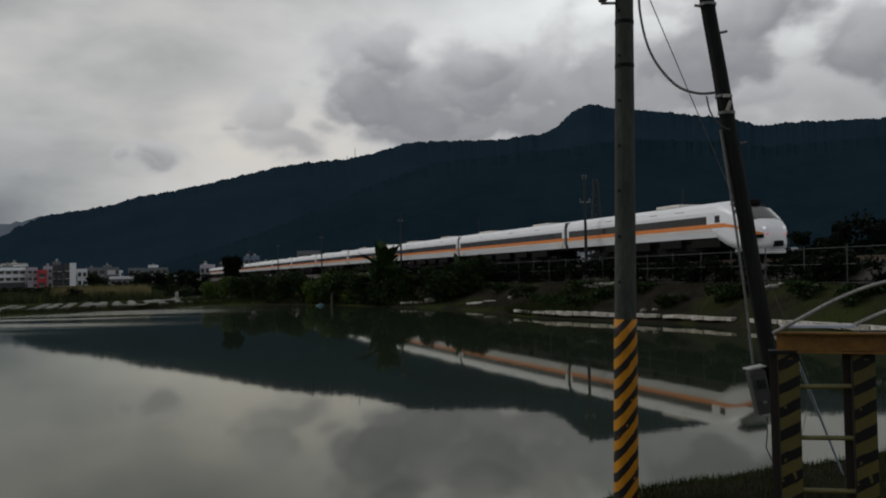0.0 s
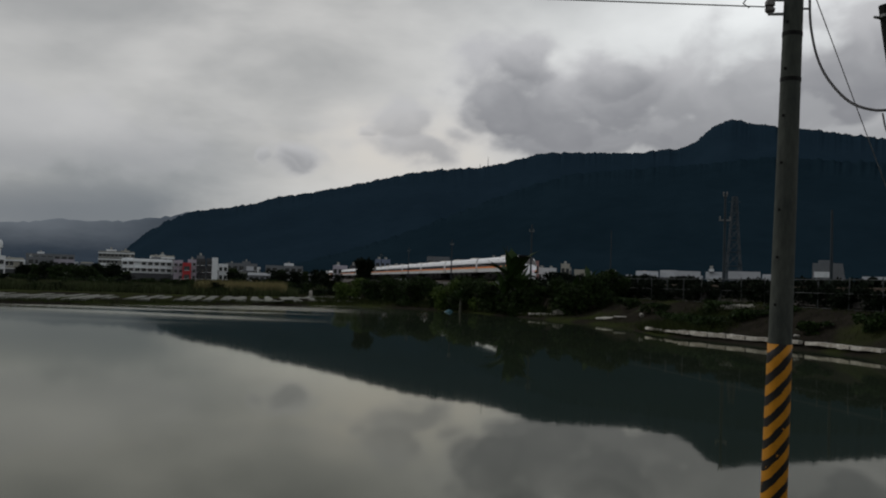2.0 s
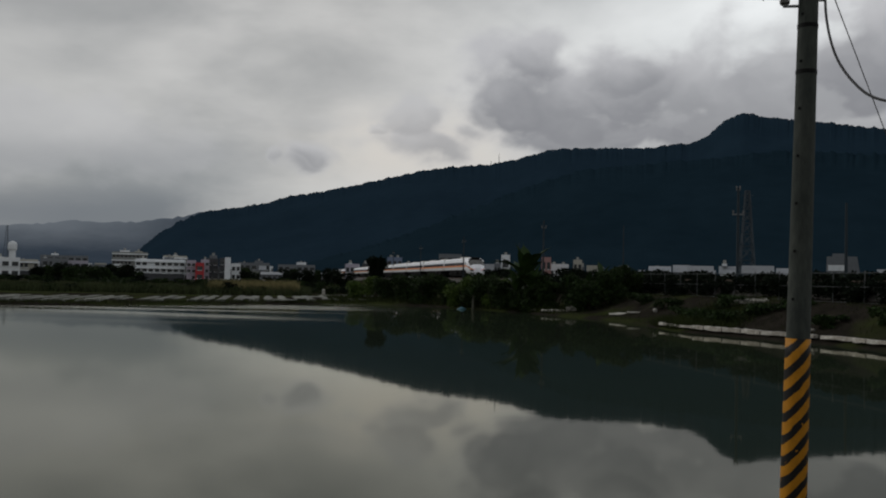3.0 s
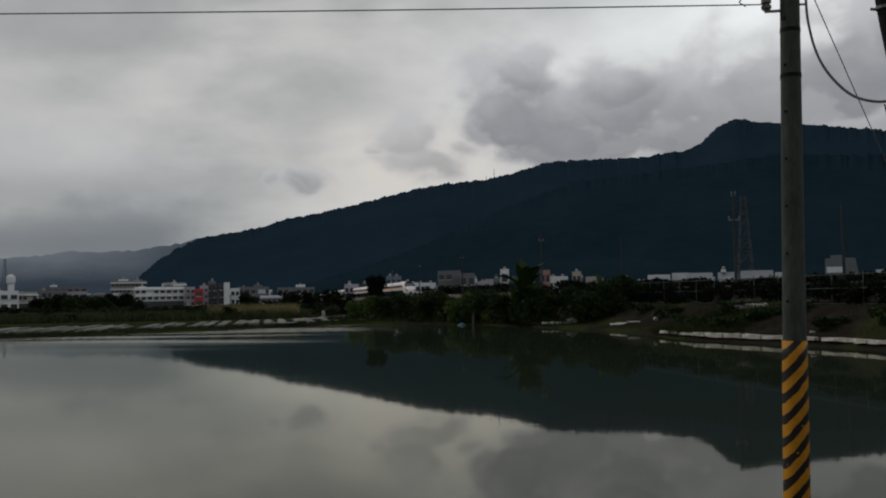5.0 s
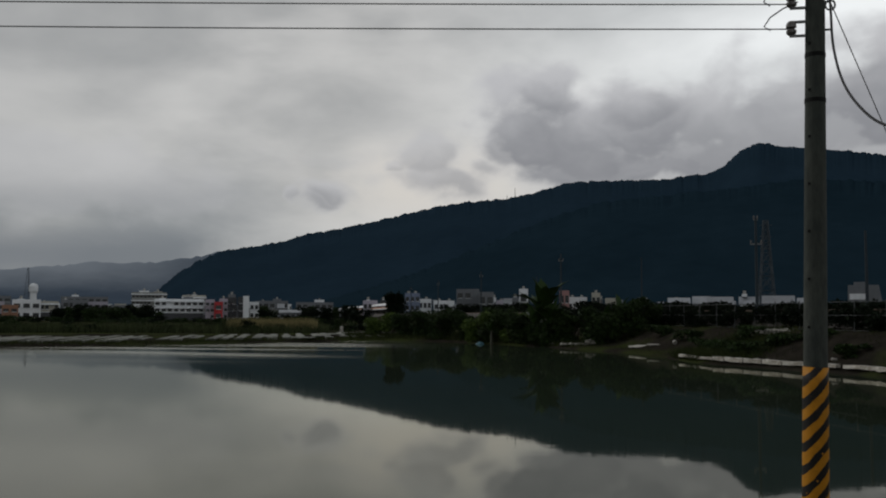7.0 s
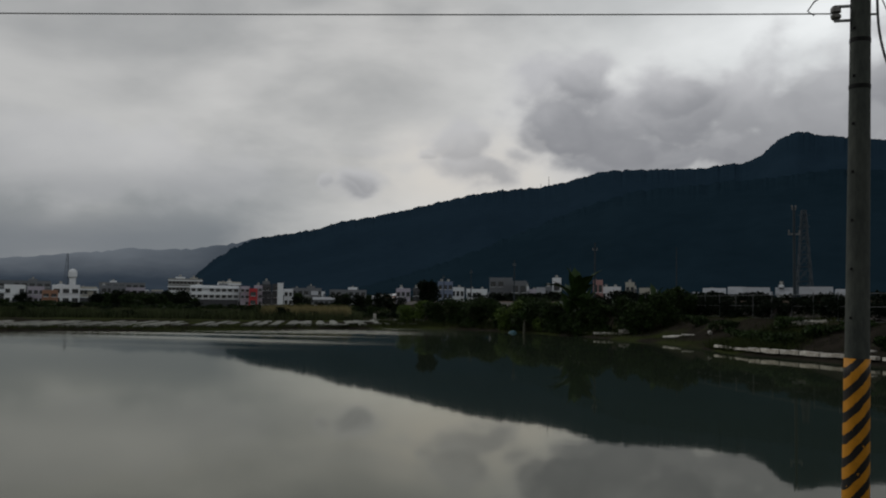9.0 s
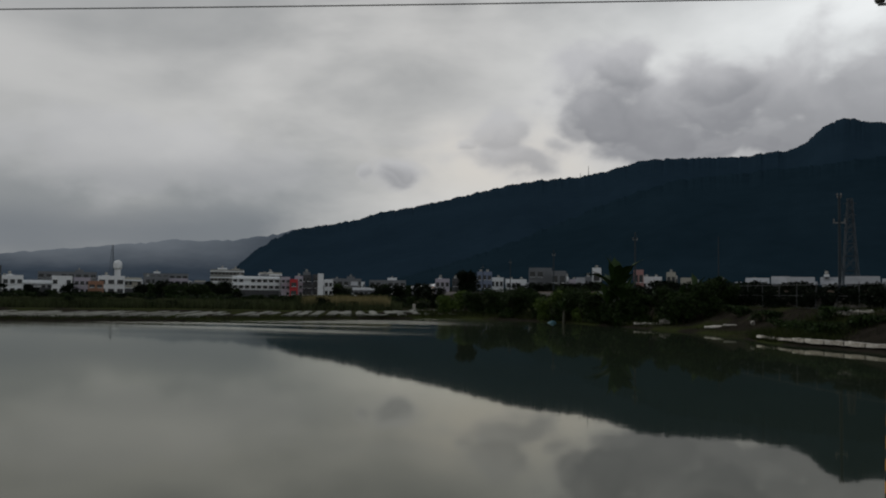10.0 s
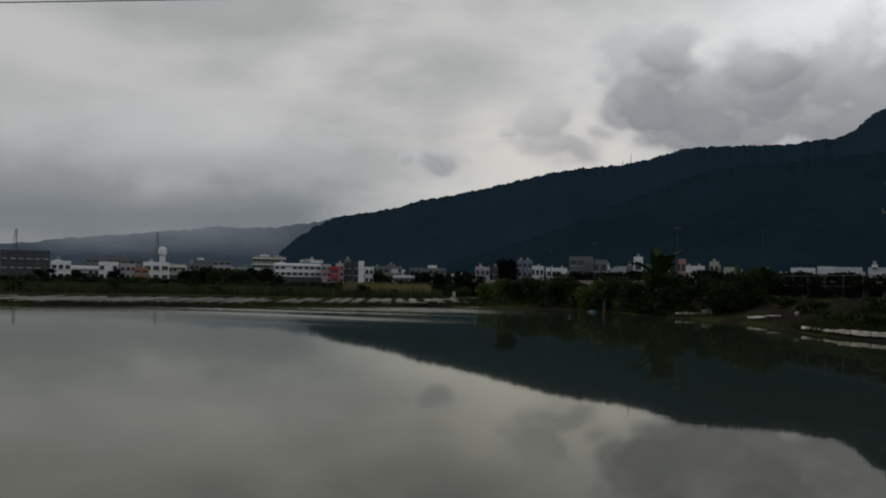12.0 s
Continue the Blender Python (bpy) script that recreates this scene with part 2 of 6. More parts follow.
M = dict(
    concrete=mat("weathered_concrete", (0.066, 0.072, 0.062), (0.026, 0.031, 0.028), 0.9, 3.0, 0.35, stretch=(1, 1, 0.35), spec=0.2),
    slab=mat("pale_broken_slab", (0.44, 0.43, 0.40), (0.20, 0.185, 0.15), 0.9, 2.2, 0.4, rand=0.2),
    tarwood=mat("tarred_wood", (0.014, 0.0145, 0.014), (0.005, 0.0055, 0.0055), 0.8, 6.0, 0.5, stretch=(1, 1, 0.12), spec=0.15),
    stripes=stripe_mat("hazard_wrap", (0.46, 0.195, 0.008), (0.010, 0.009, 0.008), 0.20, 1.15, 0.48, 0.5),
    posts=stripe_mat("striped_post", (0.088, 0.075, 0.021), (0.005, 0.005, 0.0045), 0.165, 0.55, 0.47),
    yellow=mat("yellow_rusty_paint", (0.22, 0.11, 0.018), (0.09, 0.042, 0.012), 0.55, 3.5, 0.2, spec=0.25),
    yellowrung=mat("faded_yellow_paint", (0.16, 0.14, 0.035), (0.09, 0.08, 0.024), 0.5, 5.0, 0.15),
    pipe=mat("galvanised_pipe", (0.36, 0.36, 0.34), (0.17, 0.165, 0.15), 0.4, 6.0, 0.1, metal=0.6),
    bluebar=mat("pale_blue_bar", (0.46, 0.52, 0.62), (0.34, 0.38, 0.46), 0.5, 5.0, 0.1),
    meter=mat("grey_meter_box", (0.036, 0.038, 0.034), (0.020, 0.021, 0.019), 0.6, 6.0, 0.15),
    glassdark=mat("dark_glass", (0.02, 0.022, 0.025), (0.015, 0.016, 0.02), 0.15, 3.0),
    airwire=mat("aluminium_wire", (0.16, 0.16, 0.16), (0.10, 0.10, 0.10), 0.6, 8.0),
    wire=mat("cable_rubber", (0.05, 0.05, 0.052), (0.03, 0.03, 0.03), 0.7, 8.0),
    porcelain=mat("insulator_porcelain", (0.12, 0.11, 0.10), (0.07, 0.065, 0.06), 0.3, 9.0),
    steel=mat("grey_steel", (0.16, 0.165, 0.165), (0.10, 0.10, 0.10), 0.5, 4.0, 0.15, metal=0.4),
    fence=mat("galvanised_fence", (0.05, 0.056, 0.058), (0.034, 0.038, 0.04), 0.55, 3.0, 0.1, metal=0.3),
    kerb=mat("whitewashed_kerb", (0.60, 0.58, 0.53), (0.15, 0.125, 0.09), 0.85, 1.3, 0.5, rand=0.18),
    rubble=mat("pale_rubble", (0.36, 0.35, 0.33), (0.12, 0.11, 0.09), 0.9, 2.5, 0.5, rand=0.25),
    leaf=mat("shrub_leaves", (0.022, 0.040, 0.010), (0.007, 0.014, 0.004), 0.7, 1.2, island=0.5, spec=0.08),
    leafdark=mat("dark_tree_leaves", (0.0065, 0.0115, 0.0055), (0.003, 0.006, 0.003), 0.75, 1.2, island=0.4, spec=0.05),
    leaflight=mat("young_leaves", (0.075, 0.115, 0.022), (0.028, 0.05, 0.011), 0.65, 1.5, island=0.4, spec=0.1),
    banana=mat("banana_leaf", (0.034, 0.066, 0.014), (0.012, 0.027, 0.007), 0.5, 1.4, island=0.4, spec=0.15),
    bananastem=mat("banana_stem", (0.03, 0.034, 0.014), (0.016, 0.015, 0.009), 0.7, 3.0, 0.2),
    bark=mat("bark", (0.028, 0.024, 0.018), (0.014, 0.012, 0.010), 0.95, 5.0, 0.5, spec=0.1),
    grass=mat("bank_grass", (0.036, 0.047, 0.014), (0.015, 0.020, 0.007), 0.8, 0.6, island=0.5, spec=0.05),
    reed=mat("dry_reeds", (0.22, 0.185, 0.09), (0.12, 0.11, 0.05), 0.8, 0.25, island=0.45, spec=0.05),
    reedgreen=mat("green_reeds", (0.054, 0.066, 0.028), (0.023, 0.031, 0.014), 0.8, 0.25, island=0.5, spec=0.05),
    blue=mat("blue_tarpaulin", (0.015, 0.10, 0.14), (0.010, 0.05, 0.07), 0.5, 3.0, 0.2),
    white=mat("train_white_paint", (0.86, 0.87, 0.90), (0.78, 0.79, 0.82), 0.35, 0.8, stretch=(1, 0.3, 1)),
    cream=mat("train_lower_panel", (0.66, 0.62, 0.57), (0.54, 0.51, 0.47), 0.4, 0.8, stretch=(1, 0.3, 1)),
    orange=mat("train_orange_band", (0.80, 0.25, 0.04), (0.70, 0.20, 0.035), 0.4, 0.8),
    train_glass=mat("train_window_glass", (0.05, 0.045, 0.04), (0.035, 0.032, 0.03), 0.12, 0.6),
    cabglass=mat("pale_cab_glass", (0.085, 0.085, 0.075), (0.05, 0.05, 0.045), 0.06, 1.5, spec=1.0),
    under=mat("underframe_grime", (0.012, 0.0115, 0.011), (0.006, 0.006, 0.006), 0.85, 2.0, 0.3, spec=0.1),
    rubber=mat("gangway_rubber", (0.02, 0.02, 0.02), (0.012, 0.012, 0.012), 0.8, 4.0),
    lamp_white=glow("headlight_glow", (0.9, 0.85, 1.0), 0.3),
    lamp_red=glow("tail_light_glow", (1.0, 0.10, 0.22), 0.35),
    rail=mat("rail_steel", (0.18, 0.14, 0.11), (0.10, 0.075, 0.06), 0.5, 3.0, metal=0.7),
    ballast=mat("track_ballast", (0.07, 0.064, 0.058), (0.04, 0.036, 0.033), 0.95, 5.0, 0.8),
    roofmetal=mat("sheet_roof", (0.19, 0.205, 0.22), (0.11, 0.12, 0.13), 0.5, 0.3, rand=0.25),
    winglass=mat("far_window", (0.022, 0.027, 0.03), (0.010, 0.012, 0.014), 0.2, 0.5, rand=0.3),
    # steel colour shifted to the bluish tone of haze
    lattice=mat("hazed_pylon_steel", (0.040, 0.052, 0.062), (0.026, 0.036, 0.044), 0.7, 1.0, metal=0.2),
    concpole=mat("line_pole_concrete", (0.030, 0.040, 0.047), (0.021, 0.028, 0.034), 0.85, 2.0, spec=0.2),
    # blue distance haze is mixed into both forest colours, more on the farther ridge
    forest_hazed=mat("hazed_mountain_forest", (0.0152, 0.0300, 0.0455), (0.0118, 0.0242, 0.0370), 0.95, 0.0045, 0.25, fine=8.0, spec=0.0),
    spur_hazed=mat("hazed_spur_forest", (0.0118, 0.0246, 0.0355), (0.0084, 0.0186, 0.0270), 0.95, 0.0040, 0.25, fine=8.0, spec=0.0),
    # palest of the three: the thick haze over the far hills is painted in
    far_hazed=mat("hazed_far_hills", (0.074, 0.099, 0.132), (0.050, 0.069, 0.096), 0.95, 0.0018, 0.3, fine=6.0, spec=0.0),
)


def wall_mat(name, c):
    return mat(name, c, tuple(q * 0.78 for q in c), 0.85, 0.18, 0.1, stretch=(1, 1, 0.5))


W = dict(greycream=wall_mat("wall_grey_cream", (0.20, 0.205, 0.19)), white=wall_mat("wall_white", (0.70, 0.73, 0.75)), grey=wall_mat("wall_grey", (0.14, 0.152, 0.165)), cream=wall_mat("wall_cream", (0.36, 0.35, 0.30)),
         red=wall_mat("wall_red", (0.42, 0.035, 0.04)), dark=wall_mat("wall_dark", (0.05, 0.053, 0.058)), brown=wall_mat("wall_brown", (0.27, 0.14, 0.085)),
         pink=wall_mat("wall_pink", (0.34, 0.19, 0.18)), blue=wall_mat("wall_blue", (0.15, 0.19, 0.28)), lilac=wall_mat("wall_lilac", (0.38, 0.36, 0.42)))


# ---------------------------------------------------------------- mesh helpers
def obj(name, bm, material, parent=None, label="", smooth=False):
    me = bpy.data.meshes.new(name)
    bm.to_mesh(me)
    bm.free()
    for mtl in (material if isinstance(material, (list, tuple)) else [material]):
        me.materials.append(mtl)
    if smooth:
        for p in me.polygons:
            p.use_smooth = True
    ob = new(name, me)
    if parent:
        ob.parent = parent
    if label:
        ob["label"] = label
    return ob


part = obj


def box(bm, cx, cy, cz, sx, sy, sz, rot=None, bevel=0.0):
    r = bmesh.ops.create_cube(bm, size=1.0)
    mtx = Matrix.Translation((cx, cy, cz)) @ (rot or Matrix.Identity(4)) @ Matrix.Diagonal((sx, sy, sz, 1))
    bmesh.ops.transform(bm, matrix=mtx, verts=r["verts"])
    if bevel:
        es = {e for v in r["verts"] for e in v.link_edges}
        bmesh.ops.bevel(bm, geom=list(es), offset=bevel, segments=2, affect="EDGES", profile=0.5)
    return bm


def tube(bm, pts, radii, seg=10, caps=True):
    """A round bar along pts with a radius at each."""
    pts = [Vector(p) for p in pts]
    if isinstance(radii, (int, float)):
        radii = [radii] * len(pts)
    rings, prev = [], None
    for i, p in enumerate(pts):
        t = (pts[min(i + 1, len(pts) - 1)] - pts[max(i - 1, 0)]).normalized()
        side = prev if prev else (Vector((1, 0, 0)) if abs(t.x) < 0.9 else Vector((0, 1, 0)))
        u = (side - t * side.dot(t)).normalized()
        prev = u
        v = t.cross(u)
        rings.append([bm.verts.new(p + radii[i] * (math.cos(2 * math.pi * k / seg) * u + math.sin(2 * math.pi * k / seg) * v)) for k in range(seg)])
    for a, b in zip(rings, rings[1:]):
        for k in range(seg):
            bm.faces.new((a[k], a[(k + 1) % seg], b[(k + 1) % seg], b[k]))
    if caps:
        bm.faces.new(rings[0][::-1]), bm.faces.new(rings[-1])
    return bm


def polar(az, d, z=0.0):
    """A place at an azimuth (degrees right of ahead) and distance from the observer."""
    return Vector((d * math.sin(radians(az)), d * math.cos(radians(az)), z))


EYE = 2.5
TH = radians(19.8)                       # the railway runs this far to the left of ahead
NRM, ALONG = Vector((math.cos(TH), math.sin(TH), 0)), Vector((-math.sin(TH), math.cos(TH), 0))
TRACK, RAIL_Z = 32.0, 2.95


def by_track(perp, s, z=0.0):
    return NRM * perp + ALONG * s + Vector((0, 0, z))


def leaves(bm, c, r, n, size, rng, flat=0.0):
    """n small leaf blades scattered through an uneven ellipsoid."""
    c = Vector(c)
    for _ in range(n):
        d = Vector((rng.gauss(0, 1), rng.gauss(0, 1), rng.gauss(0, 1))).normalized()
        k = rng.random() ** 0.45 * (0.8 + 0.3 * noise.noise(d * 1.9 + c))
        p = c + Vector((d.x * r[0], d.y * r[1], d.z * r[2])) * k
        a = Vector((rng.gauss(0, 1), rng.gauss(0, 1), rng.gauss(0, 0.7 - flat))).normalized()
        b = a.cross(Vector((rng.gauss(0, 1), rng.gauss(0, 1), rng.gauss(0, 1)))).normalized()
        s = size * rng.uniform(0.6, 1.4)
        q = [p - a * s, p + b * s * 0.42, p + a * s, p - b * s * 0.42]
        bm.faces.new([bm.verts.new(v) for v in q])
    return bm


def blades(bm, spots, rng, h, w, lean=0.35):
    """Upright grass blades, one three-cornered blade at each spot."""
    for x, y, z in spots:
        a = rng.uniform(0, math.tau)
        hh = h * rng.uniform(0.5, 1.25)
        dx, dy = math.cos(a) * w, math.sin(a) * w
        lx, ly = rng.gauss(0, lean) * hh, rng.gauss(0, lean) * hh
        bm.faces.new([bm.verts.new(v) for v in ((x - dx, y - dy, z - 0.03), (x + dx, y + dy, z - 0.03), (x + lx, y + ly, z + hh))])
    return bm


# ---------------------------------------------------------------- ground, water, hills
POND = [(-160, 10), (-98, 29), (-76, 41), (-49.5, 56.6), (-39.3, 63.5), (-31.5, 72.6), (-27.2, 79.2), (-22.3, 85.8), (-14.6, 84), (-9.3, 79), (-5, 73), (-1, 66.5),
        (2.6, 60.5), (3.9, 53.6), (5.4, 49.4), (10.6, 41.8), (12.5, 37.5), (15.0, 31.2), (18.7, 23.8), (25, 17), (30, 14), (20, 13.4), (9, 13.2),
        (5.8, 12.0), (4.4, 11.35), (3.4, 10.85), (2.75, 10.6), (2.0, 10.2), (1.6, 9.9), (1.3, 9.0), (0.8, 7.2), (-1, 6.2), (-8, 5.4), (-160, 2)]


def pond_distance(px, py):
    """Distance from the pond's edge, negative over the water."""
    best = np.full(px.shape, 1e9)
    inside = np.zeros(px.shape, bool)
    for (x0, y0), (x1, y1) in zip(POND, POND[1:] + POND[:1]):
        dx, dy = x1 - x0, y1 - y0
        k = np.clip(((px - x0) * dx + (py - y0) * dy) / (dx * dx + dy * dy), 0, 1)
        best = np.minimum(best, np.hypot(px - x0 - k * dx, py - y0 - k * dy))
        cross = (y0 > py) != (y1 > py)
        with np.errstate(divide="ignore", invalid="ignore"):
            xx = x0 + (py - y0) / (dy if dy else 1e-9) * dx
        inside ^= cross & (px < xx)
    return np.where(inside, -best, best)


def ease(v, a, b):
    k = np.clip((v - a) / (b - a), 0, 1)
    return k * k * (3 - 2 * k)


def ground_height(px, py):
    d = pond_distance(px, py)
    perp = px * NRM.x + py * NRM.y
    s = px * ALONG.x + py * ALONG.y
    wob = np.sin(px * 1.9 + np.sin(py * 1.3)) * np.cos(py * 1.7 - np.sin(px * 0.8)) * 0.5 + np.sin(px * 5.1 + py * 3.7) * 0.2 + np.sin(px * 0.43 - py * 0.61) * 0.6
    d2 = d + wob * 0.22
    z = np.where(d2 < 0, np.maximum(-0.7, d2 * 0.35), 0.22 * ease(d2, 0, 0.9) + 0.12 * ease(d2, 1, 5))
    land = ease(d2, 0.2, 2.5)
    z = z + land * wob * 0.06
    # the bank rises to the railway
    bank = ease(perp, 23.8, 28.4) * 1.40 + ease(perp, 29.3, 30.2) * 0.75
    fall = ease(perp, 34.2, 37.5) * 1.5
    z = z + np.where(d2 > 0, np.clip(d2 / 1.5, 0, 1), 0) * (bank - fall) * ease(s, -400, -300)
    # the observer's dyke
    near = ease(py, 7.0, 2.0) * 0.55 * land
    return z + np.where(py < 14, near, 0)


def axis(dense0, dense1, step, far):
    a = list(np.arange(dense0, dense1 + step / 2, step))
    k, lo, hi = step, a[0], a[-1]
    while hi < far:
        k *= 1.28
        lo, hi = lo - k, hi + k
        a = [lo] + a + [hi]
    return np.array(a)


def build_ground():
    xs, ys = axis(-64, 40, 0.55, 4900), axis(-2, 112, 0.55, 4900)
    gx, gy = np.meshgrid(xs, ys)
    gz = ground_height(gx, gy)
    nx, ny = len(xs), len(ys)
    verts = np.stack([gx.ravel(), gy.ravel(), gz.ravel()], 1)
    i = (np.arange(ny - 1)[:, None] * nx + np.arange(nx - 1)[None]).ravel()
    faces = np.stack([i, i + 1, i + nx + 1, i + nx], 1)
    me = bpy.data.meshes.new("ground")
    me.from_pydata(verts.tolist(), [], faces.tolist())
    me.polygons.foreach_set("use_smooth", [True] * len(me.polygons))
    me.materials.append(M["ground"])
    tagged(new("ground", me), "dark muddy banks with rough grass and bare soil", "ground", kind="structure")


def ground_mat():
    mt = mat("banks_and_fields", (0.030, 0.026, 0.021), (0.013, 0.012, 0.010), 0.95, 1.1, 0.6, fine=0.05, spec=0.0)
    nt = mt.node_tree
    N, Lk = nt.nodes.new, nt.links.new
    bs = nt.nodes["Principled BSDF"]
    base = bs.inputs["Base Color"].links[0].from_socket
    n = N("ShaderNodeTexNoise")
    tc = N("ShaderNodeTexCoord")
    n.inputs["Scale"].default_value, n.inputs["Detail"].default_value = 0.16, 7
    Lk(tc.outputs["Object"], n.inputs["Vector"])
    r = N("ShaderNodeMapRange")
    r.inputs[1].default_value, r.inputs[2].default_value = 0.47, 0.58
    Lk(n.outputs["Fac"], r.inputs[0])
    mx = N("ShaderNodeMix")
    mx.data_type = "RGBA"
    mx.inputs[7].default_value = (0.030, 0.037, 0.013, 1)
    Lk(r.outputs[0], mx.inputs[0]), Lk(base, mx.inputs[6]), Lk(mx.outputs[2], bs.inputs["Base Color"])
    return mt


def water_mat():
    """Still silty water: a dull mirror with the mud showing through, ruffled in long streaks."""
    mt = bpy.data.materials.new("silty_water")
    mt.use_nodes = True
    nt = mt.node_tree
    nt.nodes.clear()
    N, Lk = nt.nodes.new, nt.links.new
    tc = N("ShaderNodeTexCoord")

    def noise_at(sx, sy, detail):
        mp, n = N("ShaderNodeMapping"), N("ShaderNodeTexNoise")
        mp.inputs["Scale"].default_value = (sx, sy, 1)
        n.inputs["Scale"].default_value, n.inputs["Detail"].default_value = 1.0, detail
        Lk(tc.outputs["Object"], mp.inputs[0]), Lk(mp.outputs[0], n.inputs["Vector"])
        return n.outputs["Fac"]

    def remap(v, a, b, c, d):
        r = N("ShaderNodeMapRange")
        for i, q in enumerate((a, b, c, d)):
            r.inputs[i + 1].default_value = q
        Lk(v, r.inputs[0])
        return r.outputs[0]
    mud = N("ShaderNodeMix")
    mud.data_type = "RGBA"
    mud.inputs[6].default_value, mud.inputs[7].default_value = (*WATER_A, 1), (*WATER_B, 1)
    Lk(noise_at(0.05, 0.16, 5), mud.inputs[0])
    streak = noise_at(0.018, 0.13, 4)
    bp = N("ShaderNodeBump")
    bp.inputs["Distance"].default_value = 0.012
    Lk(remap(streak, 0.58, 0.70, 0.04, 0.22), bp.inputs["Strength"])
    Lk(noise_at(2.2, 1.6, 3), bp.inputs["Height"])
    dif, glo, mx, out = N("ShaderNodeBsdfDiffuse"), N("ShaderNodeBsdfGlossy"), N("ShaderNodeMixShader"), N("ShaderNodeOutputMaterial")
    Lk(mud.outputs[2], dif.inputs["Color"])
    glo.inputs["Color"].default_value = (1.0, 0.99, 0.90, 1)
    sp = N("ShaderNodeSeparateXYZ")
    Lk(tc.outputs["Object"], sp.inputs[0])

    def m(op, a, b):
        n = N("ShaderNodeMath")
        n.operation = op
        Lk(a, n.inputs[0]), Lk(b, n.inputs[1])
        return n.outputs[0]
    ruffle = m("MULTIPLY", m("MULTIPLY", remap(sp.outputs[1], 40.0, 56.0, 0.0, 1.0), remap(sp.outputs[0], -9.0, -21.0, 0.0, 1.0)), remap(noise_at(0.03, 0.30, 3), 0.40, 0.60, 0.25, 1.0))
    calm = remap(streak, 0.58, 0.70, WATER_ROUGH, WATER_ROUGH * 2.4)
    Lk(m("ADD", calm, remap(ruffle, 0.0, 1.0, 0.0, 0.13)), glo.inputs["Roughness"])
    Lk(bp.outputs[0], glo.inputs["Normal"])
    fr = N("ShaderNodeFresnel")
    fr.inputs["IOR"].default_value = 1.33
    Lk(remap(fr.outputs[0], 0.0, 1.0, 0.0, 0.88), mx.inputs[0])
    Lk(dif.outputs[0], mx.inputs[1]), Lk(glo.outputs[0], mx.inputs[2]), Lk(mx.outputs[0], out.inputs[0])
    return mt


WATER_ROUGH = 0.030
WATER_A, WATER_B = (0.0172, 0.0262, 0.0190), (0.0240, 0.0296, 0.0180)
M["ground"], M["water"] = ground_mat(), water_mat()
build_ground()
bm = bmesh.new()
bm.faces.new([bm.verts.new(v) for v in ((-220, -20, 0), (60, -20, 0), (60, 100, 0), (-220, 100, 0))])
tagged(obj("water", bm, M["water"]), "still silty grey-green water of a flooded field", "water", kind="structure")

RIDGE = [(-34, -0.6), (-28.6, -0.1), (-27.4, 1.2), (-26.4, 2.1), (-25.05, 3.04), (-23.8, 3.6), (-20.1, 4.3), (-19, 4.71), (-15.3, 5.45), (-12, 6.3), (-9.55, 6.86),
         (-5.2, 7.35), (-1.8, 8.26), (0.7, 8.32), (3.5, 8.3), (6.4, 8.6), (7.4, 9.0), (8.2, 9.85), (9.4, 10.36), (10.8, 10.02), (13, 9.8),
         (15.7, 9.38), (18.3, 8.9), (19.5, 8.47), (21.8, 8.57), (26.2, 8.4), (34, 9.0), (50, 7.0), (65, 3.0)]
LEVEL = 0.4


def true_el(az, el):
    """Elevation over the true horizon."""
    return el + LEVEL * math.sin(radians(10 - az))


FAR_RIDGE = [(-75, 1.5), (-55, 0.9), (-43, 1.29), (-38.6, 1.86), (-33.9, 2.4), (-31.2, 2.75), (-28.2, 2.8), (-25.4, 3.2), (-23.8, 3.65), (-18, 3.4), (-10, 2.0)]


SPUR = [(-20, -0.4), (-17.4, 0.7), (-14.6, 1.5), (-10.6, 2.9), (-7.1, 4.4), (-3.5, 5.9), (0, 7.0), (3.5, 7.3), (6.8, 7.6), (12.2, 8.1), (17, 7.7), (20, 7.2), (26, 7.4), (40, 6.4), (58, 2.5)]
RIDGE, FAR_RIDGE, SPUR = [[(a, true_el(a, e)) for a, e in r] for r in (RIDGE, FAR_RIDGE, SPUR)]


